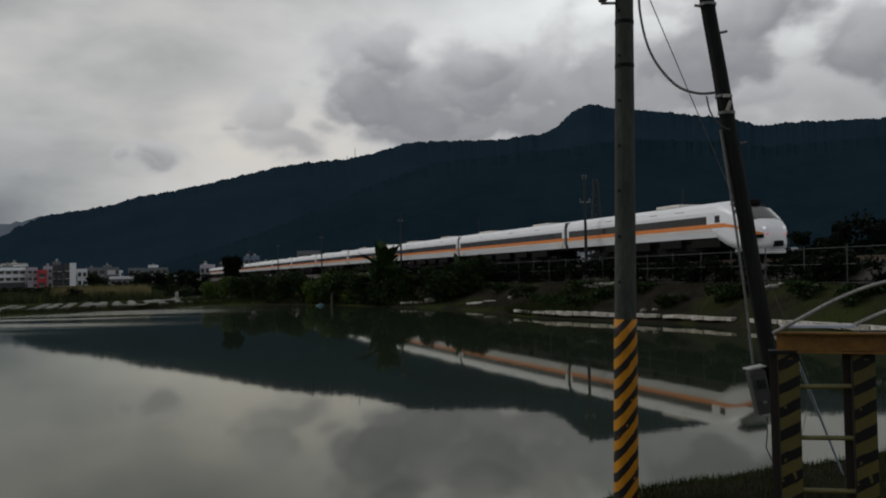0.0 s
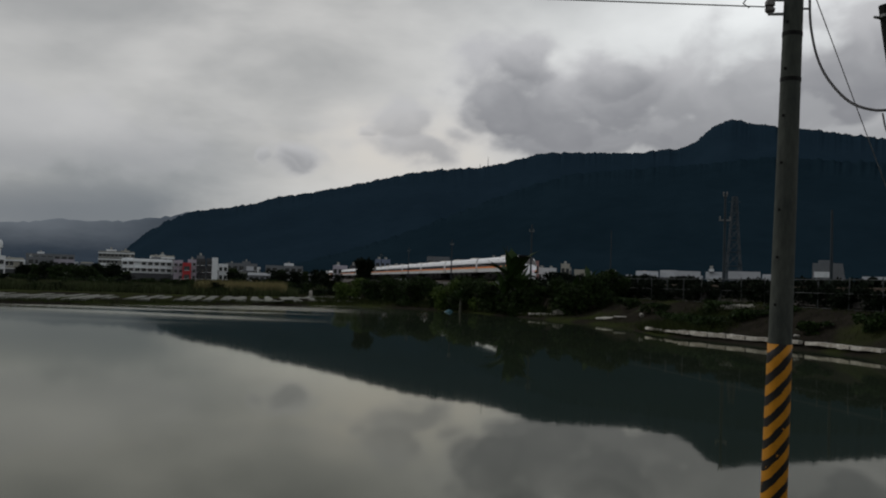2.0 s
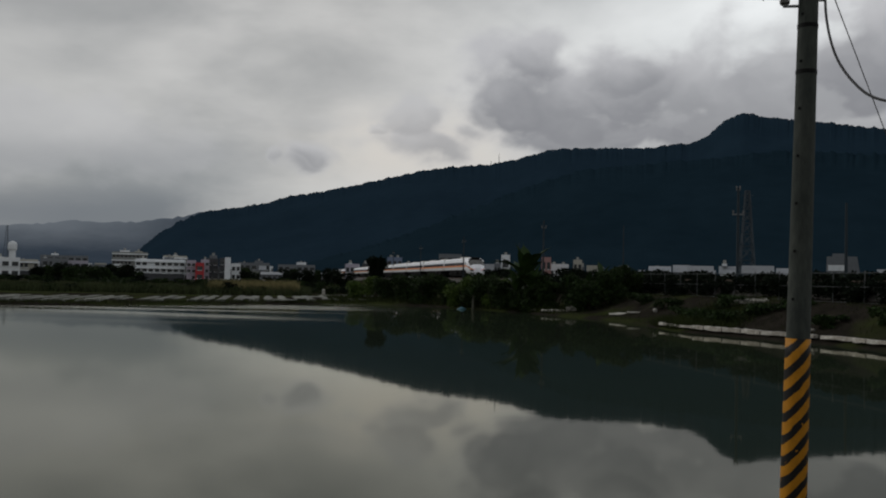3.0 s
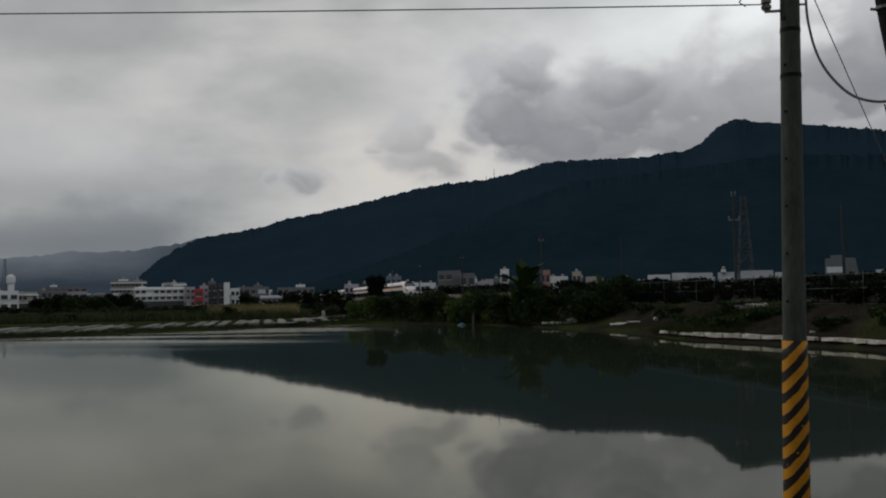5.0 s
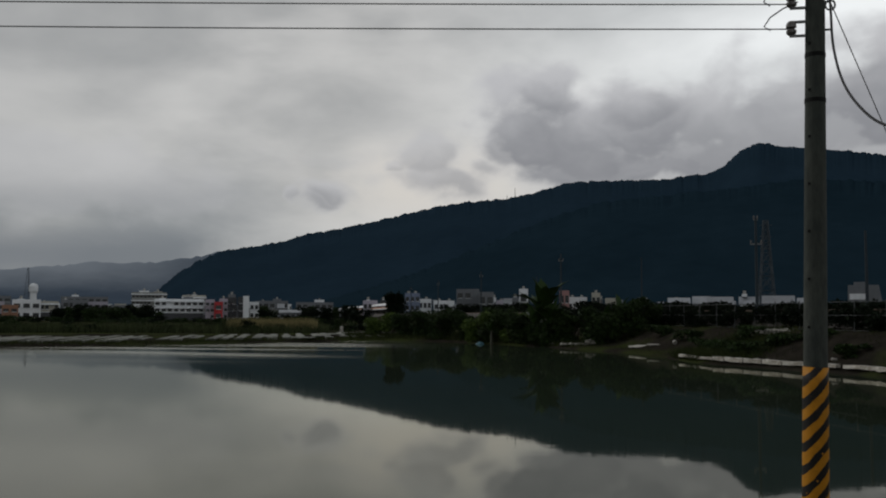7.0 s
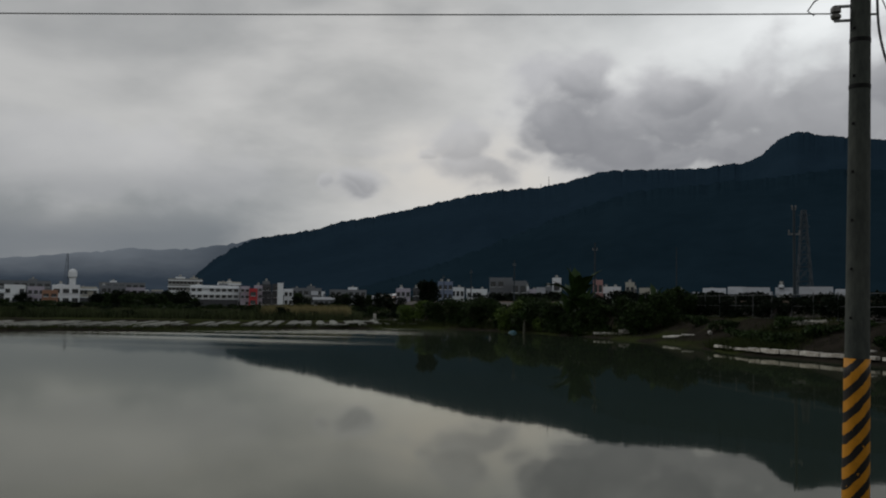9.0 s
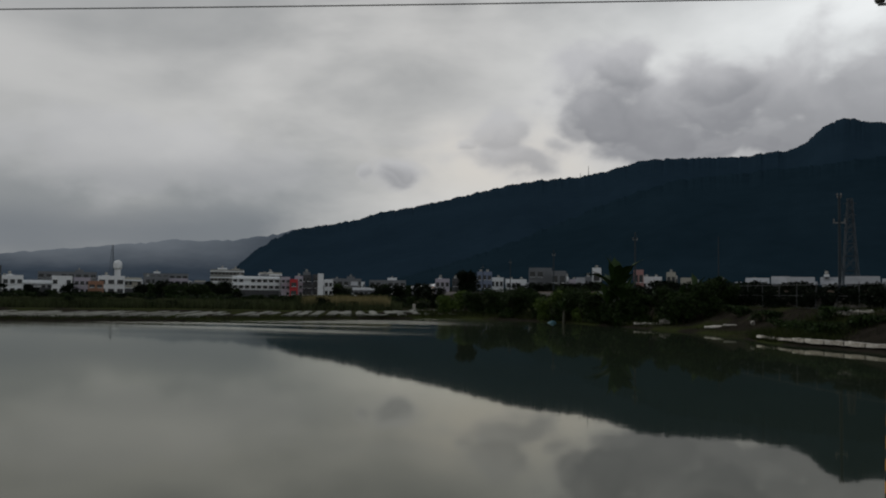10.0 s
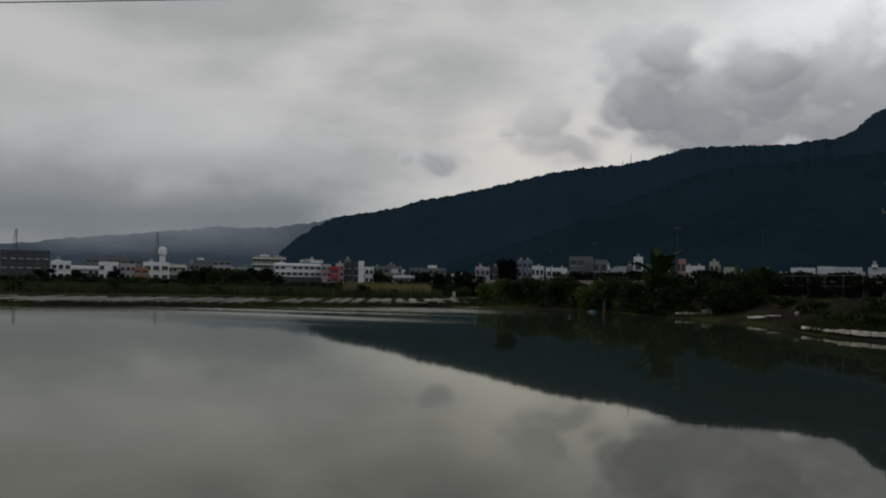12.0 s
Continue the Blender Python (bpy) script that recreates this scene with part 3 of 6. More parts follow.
def mountain(name, ridge, foot, top, back, step, material, rough, label):
    azs = np.arange(ridge[0][0], ridge[-1][0] + step / 2, step)
    fine_az = np.arange(ridge[0][0] - 2, ridge[-1][0] + 2, 0.05)
    soft = np.convolve(np.interp(fine_az, *zip(*ridge)), np.hanning(19) / np.hanning(19).sum(), "same")
    els = np.interp(azs, fine_az, soft)
    rows = [foot + (top - foot) * k / 22 for k in range(23)] + [top + (back - top) * k / 4 for k in range(1, 5)]
    verts, faces = [], []
    for a, e in zip(azs, els):
        jag = noise.fractal(Vector((a * 2.6, 3.3, 0)), 0.9, 2.1, 4) * rough
        trees = noise.noise(Vector((a * 9.0, 7.7, 0))) * rough * 0.5 + abs(noise.noise(Vector((a * 31.0, 1.1, 0)))) * rough * 0.9
        crest = EYE + top * math.tan(radians(max(e, 0)))
        for r in rows:
            u = (r - foot) / (top - foot)
            prof = u ** 1.15 if u <= 1 else max(0.0, 1 - (r - top) / (back - top))
            p = polar(a, r)
            spur = noise.fractal(Vector((p.x * 0.0016, p.y * 0.0016, 2.2)), 1.0, 2.0, 5)
            bend = math.sin(min(u, 1) * math.pi)
            z = crest * max(0.0, min(prof + bend * 0.16 * spur, prof * 0.5 + 0.5 if u < 1 else prof)) - 3 * (1 - min(1, u * 6))
            z += (jag + trees) * max(0.0, 1 - abs(u - 1) * 6) * min(1.0, max(e, 0) / 2)
            verts.append((p.x, p.y, z))
    n = len(rows)
    for i in range(len(azs) - 1):
        for j in range(n - 1):
            faces.append((i * n + j, i * n + j + 1, (i + 1) * n + j + 1, (i + 1) * n + j))
    me = bpy.data.meshes.new(name)
    me.from_pydata(verts, [], faces)
    me.materials.append(material)
    me.polygons.foreach_set("use_smooth", [True] * len(me.polygons))
    me.update()
    ob = new(name, me)
    tagged(ob, label, "mountain", kind="structure")
    return verts


mountain("backdrop_spur", SPUR, 1150, 2000, 2600, 0.08, M["spur_hazed"], 5.0, "dark wooded spur below the mountain ridge")
SLOPE = mountain("backdrop_mountain", RIDGE, 2000, 3300, 4400, 0.05, M["forest_hazed"], 5.5, "dark forested mountain ridge with a domed summit")
mountain("backdrop_far_hills", FAR_RIDGE, 3600, 4500, 4800, 0.3, M["far_hazed"], 8.0, "hazy blue-grey hills under low cloud")


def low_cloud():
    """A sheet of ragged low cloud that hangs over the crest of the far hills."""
    mt = bpy.data.materials.new("low_cloud_glow")
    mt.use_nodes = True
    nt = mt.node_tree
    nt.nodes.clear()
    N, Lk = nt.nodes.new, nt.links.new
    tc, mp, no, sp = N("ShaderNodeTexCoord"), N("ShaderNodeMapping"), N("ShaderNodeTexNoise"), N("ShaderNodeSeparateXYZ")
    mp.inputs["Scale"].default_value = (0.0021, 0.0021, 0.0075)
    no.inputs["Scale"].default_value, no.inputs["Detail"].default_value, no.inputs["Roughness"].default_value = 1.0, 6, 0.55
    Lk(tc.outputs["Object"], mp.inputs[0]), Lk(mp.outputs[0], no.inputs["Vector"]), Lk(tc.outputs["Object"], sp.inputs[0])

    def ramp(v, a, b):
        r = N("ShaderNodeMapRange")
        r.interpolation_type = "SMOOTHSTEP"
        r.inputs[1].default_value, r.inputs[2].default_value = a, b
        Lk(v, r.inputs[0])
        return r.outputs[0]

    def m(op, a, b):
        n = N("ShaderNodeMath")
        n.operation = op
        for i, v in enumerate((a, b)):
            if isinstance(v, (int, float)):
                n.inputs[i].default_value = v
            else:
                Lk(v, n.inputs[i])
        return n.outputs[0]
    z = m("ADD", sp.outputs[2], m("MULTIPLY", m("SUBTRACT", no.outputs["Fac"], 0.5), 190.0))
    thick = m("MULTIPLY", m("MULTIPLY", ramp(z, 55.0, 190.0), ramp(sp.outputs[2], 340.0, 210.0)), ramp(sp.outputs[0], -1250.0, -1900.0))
    # emission near the low sky's grey stands in for daylight on the cloud
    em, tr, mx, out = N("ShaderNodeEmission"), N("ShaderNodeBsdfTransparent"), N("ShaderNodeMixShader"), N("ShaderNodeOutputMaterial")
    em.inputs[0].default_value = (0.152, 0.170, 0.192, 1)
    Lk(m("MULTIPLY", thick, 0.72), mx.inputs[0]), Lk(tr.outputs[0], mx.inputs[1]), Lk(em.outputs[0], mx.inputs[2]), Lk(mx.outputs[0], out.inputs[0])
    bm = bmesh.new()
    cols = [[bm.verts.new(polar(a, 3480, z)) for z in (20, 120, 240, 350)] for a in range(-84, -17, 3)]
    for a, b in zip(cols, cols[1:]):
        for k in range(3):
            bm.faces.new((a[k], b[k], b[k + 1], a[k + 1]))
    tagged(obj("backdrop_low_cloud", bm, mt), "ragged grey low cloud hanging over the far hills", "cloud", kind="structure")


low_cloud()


# ---------------------------------------------------------------- railway
def build_track():
    for side in (-0.5335, 0.5335):
        bm = bmesh.new()
        a, b = by_track(TRACK + side, -60), by_track(TRACK + side, 900)
        ring = []
        for p in (a, b):
            ring.append([bm.verts.new(p + NRM * u + Vector((0, 0, w))) for u, w in
                         ((-0.065, RAIL_Z - 0.15), (0.065, RAIL_Z - 0.15), (0.012, RAIL_Z - 0.12), (0.035, RAIL_Z - 0.03), (0.035, RAIL_Z), (-0.035, RAIL_Z), (-0.035, RAIL_Z - 0.03), (-0.012, RAIL_Z - 0.12))])
        for k in range(8):
            bm.faces.new((ring[0][k], ring[0][(k + 1) % 8], ring[1][(k + 1) % 8], ring[1][k]))
        tagged(obj("rail", bm, M["rail"]), "worn steel running rail on the embankment", "rail", "rails", "structure")
    bm = bmesh.new()
    prof = ((-2.6, 1.9), (-1.7, RAIL_Z - 0.2), (1.7, RAIL_Z - 0.2), (2.6, 1.9))
    r = [[bm.verts.new(by_track(TRACK + u, s, w)) for u, w in prof] for s in (-60, 900)]
    for k in range(3):
        bm.faces.new((r[0][k], r[0][k + 1], r[1][k + 1], r[1][k]))
    tagged(obj("ballast_bed", bm, M["ballast"]), "grey-brown crushed stone ballast under the rails", "ballast", kind="structure")


build_track()

CAR_L, HEAD_L, CAR_GAP = 21.4, 20.3, 0.5
HW, Z_BODY, Z_SIDE, Z_ROOF = 1.42, 1.25, 2.62, 3.22


def section(y, hw, zb, zs, zr, n=7):
    """Closed cross-section of a carriage, from the lower edge over the roof."""
    pts = [(-hw * 0.93, zb), (-hw, zb + (zs - zb) * 0.25), (-hw, zs)]
    for k in range(1, n):
        a = math.pi * k / n
        pts.append((-hw * math.copysign(abs(math.cos(a)) ** 0.6, math.cos(a)), zs + (zr - zs) * math.sin(a) ** 0.75))
    pts += [(hw, zs), (hw, zb + (zs - zb) * 0.25), (hw * 0.93, zb)]
    return [Vector((x, y, z)) for x, z in pts]


def loft(bm, secs, caps=True, keep=None, push=0.0):
    cen = [sum(s, Vector()) / len(s) for s in secs]
    rings = [[v + ((v - c).normalized() * push) for v in s] for s, c in zip(secs, cen)]
    vs = [[bm.verts.new(v) for v in s] for s in rings]
    for i in range(len(vs) - 1):
        n = len(vs[i])
        for k in range(n):
            q = (vs[i][k], vs[i][(k + 1) % n], vs[i + 1][(k + 1) % n], vs[i + 1][k])
            if keep is None or keep(sum((v.co for v in q), Vector()) / 4, k):
                bm.faces.new(q)
    if caps:
        bm.faces.new(vs[0][::-1]), bm.faces.new(vs[-1])
    bmesh.ops.delete(bm, geom=[v for v in bm.verts if not v.link_faces], context="VERTS")
    bmesh.ops.recalc_face_normals(bm, faces=bm.faces)
    return bm


NOSE = [section(0.8 * y, *q) for y, *q in ((0.0, 0.42, 0.80, 1.18, 1.38), (0.12, 0.70, 0.64, 1.32, 1.62), (0.42, 0.95, 0.54, 1.46, 1.86), (0.9, 1.14, 0.52, 1.62, 2.12),
        (1.5, 1.29, 0.54, 1.9, 2.46), (2.2, 1.39, 0.62, 2.25, 2.82), (2.9, 1.42, 0.82, 2.5, 3.08), (3.7, 1.42, 1.12, 2.62, 3.22))]


def strip(x, y0, y1, z0, z1, t=0.012):
    bm = bmesh.new()
    return box(bm, x, (y0 + y1) / 2, (z0 + z1) / 2, t, y1 - y0, z1 - z0)


def mesh_of(name, bm, material, smooth=False):
    me = bpy.data.meshes.new(name)
    bm.to_mesh(me), bm.free()
    me.materials.append(material)
    if smooth:
        me.polygons.foreach_set("use_smooth", [True] * len(me.polygons))
    return me


def bogie_mesh():
    bm = bmesh.new()
    for x in (-0.95, 0.95):
        box(bm, x, 0, 0.62, 0.16, 2.9, 0.22, bevel=0.03)
        box(bm, x, 0, 0.85, 0.2, 0.8, 0.3, bevel=0.03)
    box(bm, 0, 0, 0.7, 1.9, 0.5, 0.25)
    for y in (-1.05, 1.05):
        for x in (-0.62, 0.62):
            tube(bm, [(x - 0.06, y, 0.43), (x + 0.06, y, 0.43)], 0.43, 20)
        tube(bm, [(-0.9, y, 0.43), (0.9, y, 0.43)], 0.08, 8)
    return bm


def coach_meshes():
    L = CAR_L
    bm = loft(bmesh.new(), [section(0.0, HW, Z_BODY, Z_SIDE, Z_ROOF), section(L, HW, Z_BODY, Z_SIDE, Z_ROOF)])
    d = {"coach_body": mesh_of("coach_body", bm, M["white"])}
    for sx in (-1, 1):
        d["window_band", sx] = mesh_of("window_band", strip(sx * HW, 0.3, L - 0.3, 1.98, 2.42), M["train_glass"])
        d["orange_band", sx] = mesh_of("orange_band", strip(sx * HW, 0.02, L - 0.02, 1.76, 1.975), M["orange"])
        d["lower_panel", sx] = mesh_of("lower_panel", strip(sx * HW, 0.02, L - 0.02, 1.59, 1.757, 0.010), M["cream"])
        d["pane", sx] = mesh_of("window_pane", box(bmesh.new(), sx * (HW + 0.008), 0, 2.2, 0.01, 1.55, 0.36, bevel=0.003), M["glassdark"])
        d["door", sx] = mesh_of("coach_door", box(bmesh.new(), sx * (HW + 0.004), 0, 1.5, 0.012, 0.8, 0.5, bevel=0.004), M["cream"])
        d["grille", sx] = mesh_of("roof_grille", box(bmesh.new(), sx * (HW - 0.06), 0, 2.78, 0.03, 0.9, 0.07), M["under"])
    bm = bmesh.new()
    for y, ln, hh in ((4.4, 2.6, 0.34), (7.8, 2.2, 0.3), (11.5, 3.0, 0.36), (14.6, 1.6, 0.28)):
        for x in (-0.75, 0.75):
            box(bm, x, y, Z_BODY - hh / 2 - 0.1, 1.1, ln, hh + 0.2, bevel=0.03)
    box(bm, 0, L / 2, Z_BODY - 0.08, 2.3, L - 0.6, 0.18)
    box(bm, 0, L / 2, 0.75, 1.9, L - 9.5, 0.85, bevel=0.05)
    d["underframe"] = mesh_of("underframe", bm, M["under"])
    d["bogie"] = mesh_of("bogie", bogie_mesh(), M["under"])
    d["roof_unit"] = mesh_of("roof_unit", box(bmesh.new(), 0, 0, Z_ROOF + 0.03, 1.5, 2.8, 0.16, bevel=0.05), M["cream"])
    d["gangway"] = mesh_of("gangway", box(bmesh.new(), 0, L + CAR_GAP / 2, 2.1, 2.66, CAR_GAP + 0.04, 1.96, bevel=0.08), M["rubber"])
    return d


def build_train():
    train = new("train")
    tagged(train, "long white express train with orange band and dark windows", "train")
    d = coach_meshes()

    def sub(name, me, parent, loc=(0, 0, 0)):
        o = new(name, me)
        o.parent = parent
        o.location = loc
        return o
    # leading (rear) power car
    secs = NOSE + [section(3.1, HW, Z_BODY, Z_SIDE, Z_ROOF), section(HEAD_L, HW, Z_BODY, Z_SIDE, Z_ROOF)]
    head = part("power_car", loft(bmesh.new(), secs), M["white"], train, "white power car with a rounded sloping nose")
    for p in head.data.polygons:
        p.use_smooth = p.center.y < 3.05
    glass = loft(bmesh.new(), NOSE, False, lambda c, k: 0.74 < c.y < 1.8 and 3 <= k <= 7 and abs(c.x) < 1.25, 0.02)
    part("windscreen", glass, M["cabglass"], head, "raked windscreen that mirrors the pale sky", smooth=True)
    cowl = loft(bmesh.new(), NOSE, False, lambda c, k: 1.8 < c.y < 2.4 and 4 <= k <= 6, 0.02)
    part("roof_cowl", cowl, M["under"], head, "black roof cowl above the windscreen", smooth=True)
    part("roof_fairing", box(bmesh.new(), 0, 2.35, 3.10, 1.3, 0.9, 0.32, bevel=0.09), M["under"], head, "black fairing on the cab roof")
    for sx in (-1, 1):
        part("cab_window", strip(sx * HW, 2.75, 3.15, 2.04, 2.42, 0.05), M["glassdark"], head)
        part("window_band", strip(sx * HW, 3.9, HEAD_L - 0.25, 1.98, 2.42), M["train_glass"], head)
        part("orange_band", strip(sx * HW, 2.32, HEAD_L - 0.02, 1.76, 1.975, 0.03), M["orange"], head)
        part("lower_panel", strip(sx * HW, 3.4, HEAD_L - 0.02, 1.59, 1.757, 0.01), M["cream"], head)
        band = loft(bmesh.new(), [[Vector((sx * w, y, z0)), Vector((sx * (w + 0.02), y, z0)), Vector((sx * (w + 0.02), y, z0 + 0.16)), Vector((sx * w, y, z0 + 0.16))]
                                  for y, w, z0 in ((2.34, 1.412, 1.78), (1.76, 1.392, 1.70), (1.2, 1.29, 1.56), (0.72, 1.14, 1.42), (0.34, 0.95, 1.28), (0.1, 0.70, 1.16))])
        part("nose_band", band, M["orange"], head)
        bm = bmesh.new()
        bmesh.ops.create_uvsphere(bm, u_segments=12, v_segments=8, radius=0.11, matrix=pose(sx * 0.60, 0.20, 1.56))
        part("headlight", bm, M["lamp_white"], head, "bright headlight")
        bm = bmesh.new()
        bmesh.ops.create_uvsphere(bm, u_segments=12, v_segments=8, radius=0.06, matrix=pose(sx * 0.52, 0.06, 1.28))
        part("tail_light", bm, M["lamp_red"], head, "red tail light")
        part("lamp_recess", box(bmesh.new(), sx * 1.20, 0.95, 1.70, 0.06, 0.4, 0.10, Matrix.Rotation(-0.3 * sx, 4, "Z"), 0.02), M["under"], head, "black lamp recess")
    part("coupler", box(bmesh.new(), 0, -0.1, 0.78, 0.35, 0.5, 0.3, bevel=0.05), M["under"], head)
    part("plough", box(bmesh.new(), 0, 0.75, 0.40, 1.8, 0.8, 0.25, bevel=0.08), M["white"], head)
    for y in (6.2, HEAD_L - 3.6):
        sub("bogie", d["bogie"], head, (0, y, 0))
    sub("underframe", d["underframe"], head, (0, -0.2, 0))
    sub("gangway", d["gangway"], head, (0, HEAD_L - CAR_L, 0))
    for sx in (-1, 1):
        for y in (6.5, 9.2, 14.5):
            sub("roof_grille", d["grille", sx], head, (0, y, 0))
    bm = box(bmesh.new(), 0, 8.5, Z_ROOF + 0.05, 1.7, 2.4, 0.2, bevel=0.06)
    part("roof_unit", bm, M["cream"], head)
    for k in range(1, 14):
        coach = sub("coach", d["coach_body"], train, (0, HEAD_L + CAR_GAP + (k - 1) * (CAR_L + CAR_GAP), 0))
        for sx in (-1, 1):
            sub("window_band", d["window_band", sx], coach), sub("orange_band", d["orange_band", sx], coach)
            sub("lower_panel", d["lower_panel", sx], coach)
            for y in (0.75, CAR_L - 0.75):
                sub("door", d["door", sx], coach, (0, y, 0))
            for y in (4.5, 9.5, 16.0):
                sub("roof_grille", d["grille", sx], coach, (0, y, 0))
            if k < 7:
                for j in range(10):
                    sub("window_pane", d["pane", sx], coach, (0, 2.2 + j * 1.95, 0))
        sub("underframe", d["underframe"], coach), sub("gangway", d["gangway"], coach)
        for y in (5.2, 16.6):
            sub("roof_unit", d["roof_unit"], coach, (0, y, 0))
        for y in (3.4, CAR_L - 3.4):
            sub("bogie", d["bogie"], coach, (0, y, 0))
    return train


TRAIN = build_train()


def build_fence():
    """Galvanised rail fence along the foot of the railway."""
    base, h, step = 29.0, 1.58, 2.55
    s0, n = 20.0, 24
    f = new("fence")
    tagged(f, "grey galvanised fence of posts and two rails beside the railway", "fence")
    f.location = by_track(base, s0, 1.72)
    f.rotation_euler = (0, 0, TH)
    bm = tube(bmesh.new(), [(0, 0, -0.3), (0, 0, h + 0.12)], 0.028, 8)
    me = mesh_of("fence_post", bm, M["fence"])
    for i in range(n):
        o = new("post", me)
        o.parent = f
        o.location = (0, i * step, 0)
        o.rotation_euler = (radians(random.uniform(-1, 1)), radians(random.uniform(-1.2, 1.2)), 0)
    rail = mesh_of("fence_rail", tube(bmesh.new(), [(0, 0, 0), (0, step, 0)], 0.015, 6), M["fence"])
    for i in range(n - 1):
        for z in (h, h * 0.55, 0.08):
            o = new("rail", rail)
            o.parent = f
            o.location = (0, i * step, z)


build_fence()


def line_pole(name, at, top, r0, r1, arms=(), label=""):
    root = new(name)
    root.location = at
    h = top - at[2]
    part("shaft", tube(bmesh.new(), [(0, 0, -0.5), (0, 0, h)], [r0, r1], 12), M["concpole"], root)
    for z, half in arms:
        part("crossarm", box(bmesh.new(), 0, 0, h - z, half * 2, 0.09, 0.09), M["steel"], root)
        for x in (-half * 0.9, half * 0.9):
            part("insulator", tube(bmesh.new(), [(x, 0, h - z + 0.04), (x, 0, h - z + 0.14), (x, 0, h - z + 0.26)], [0.035, 0.045, 0.03], 8), M["porcelain"], root)
    tagged(root, label or "grey concrete line pole with crossarms beside the railway", "utility pole", "line poles")
    return root


def at_el(az, d, el):
    return EYE + d * math.tan(radians(true_el(az, el)))


# electric line poles along the railway
for az, d, top_el, arms in ((9.0, 62, 5.88, ((0.1, 0.12), (1.7, 0.35))), (14.97, 63.5, 4.99, ()), (-2.62, 101.6, 3.79, ((0.8, 0.26),)),
                            (2.35, 150, 3.55, ()), (-7.6, 142, 2.65, ((0.8, 0.26),)), (-10.3, 184, 2.06, ((0.8, 0.26),)), (-12.0, 226, 1.68, ((0.8, 0.26),)), (-4.1, 170, 2.35, ())):
    p = polar(az, d, 0.8)
    line_pole("line_pole", p, at_el(az, d, top_el), 0.13, 0.075, arms)


def build_pylon(az, d, top_el, base_half, top_half):
    root = new("power_pylon")
    root.location = polar(az, d, 0.6)
    h = at_el(az, d, top_el) - 0.6
    cor = [(-1, -1), (1, -1), (1, 1), (-1, 1)]

    def pt(c, k):
        w = base_half + (top_half - base_half) * k ** 0.8
        return Vector((c[0] * w, c[1] * w, h * k))
    levels = [0, 0.16, 0.31, 0.45, 0.57, 0.68, 0.78, 0.87, 0.94, 1.0]
    for c in cor:
        part("leg", tube(bmesh.new(), [pt(c, k) for k in levels], 0.17, 5), M["lattice"], root)
    for a, b in zip(levels, levels[1:]):
        for i in range(4):
            c, e = cor[i], cor[(i + 1) % 4]
            bm = bmesh.new()
            tube(bm, [pt(c, a), pt(e, b)], 0.09, 4), tube(bm, [pt(e, a), pt(c, b)], 0.09, 4), tube(bm, [pt(c, b), pt(e, b)], 0.09, 4)
            part("bracing", bm, M["lattice"], root)
    for k in (0.72, 0.84, 0.95):
        part("crossarm", tube(bmesh.new(), [(-2.0, 0, h * k), (0, 0, h * k + 0.4), (2.0, 0, h * k)], 0.12, 5), M["lattice"], root)
    tagged(root, "tall grey steel lattice power pylon behind the sheds", "pylon")


build_pylon(9.68, 330, 5.72, 3.2, 0.7)


# ---------------------------------------------------------------- bank: whitewashed kerb, rubble, tarpaulin
KERB = [(4.2, 54.0), (5.75, 49.8), (10.95, 42.2), (12.9, 37.9), (15.4, 31.5), (19.1, 24.0)]


def along_line(pts, s):
    for a, b in zip(pts, pts[1:]):
        a, b = Vector((*a, 0)), Vector((*b, 0))
        ln = (b - a).length
        if s <= ln:
            return a.lerp(b, s / ln), math.atan2(b.y - a.y, b.x - a.x)
        s -= ln
    return b, 0.0


def build_kerb():
    rk = random.Random(5)
    s = 0.3
    for _ in range(24):
        ln = rk.choice((0.8, 1.3, 1.8, 2.4))
        if s + ln > 34:
            break
        p, a = along_line(KERB, s + ln / 2)
        low = s < 3.2
        hh = rk.uniform(0.09, 0.14) * (0.6 if low else 1)
        bm = box(bmesh.new(), 0, 0, 0, ln - 0.03, 0.32, hh + 0.06)
        bmesh.ops.subdivide_edges(bm, edges=bm.edges, cuts=3, use_grid_fill=True)
        for v in bm.verts:
            n = noise.noise_vector(v.co * 2.3 + Vector((s, 0, 0)))
            v.co += n * 0.05
        o = obj("kerb_block", bm, M["kerb"])
        o.location = (p.x, p.y, (0.30 if low else 0.36) - hh / 2)
        o.rotation_euler = (0, radians(rk.uniform(-1.0, 1.0)), a + radians(rk.uniform(-2, 2)))
        tagged(o, "broken whitewashed concrete kerb block at the water's edge", "kerb block", "kerb blocks")
        s += ln + rk.choice((0.02, 0.05, 0.08, 0.35, 0.04, 0.9 if s > 12 else 0.1))


build_kerb()


def rubble_piece(x, y, z, size, rk, flat=0.4):
    bm = bmesh.new()
    bmesh.ops.create_icosphere(bm, subdivisions=2, radius=0.5)
    for v in bm.verts:
        v.co *= 1 + 0.6 * noise.noise(v.co * 3.4 + Vector((x, y, 0)))
    bmesh.ops.transform(bm, matrix=Matrix.Diagonal((size[0], size[1], size[2], 1)), verts=bm.verts)
    o = obj("rubble_stone", bm, M["rubble"])
    o.location, o.rotation_euler = (x, y, z), (0, 0, rk.uniform(-0.4, 0.4))
    return tagged(o, "pale lump of broken concrete on the bare bank", "stone", "rubble on the bank")


def ground_z(x, y):
    return float(ground_height(np.array([x]), np.array([y]))[0])


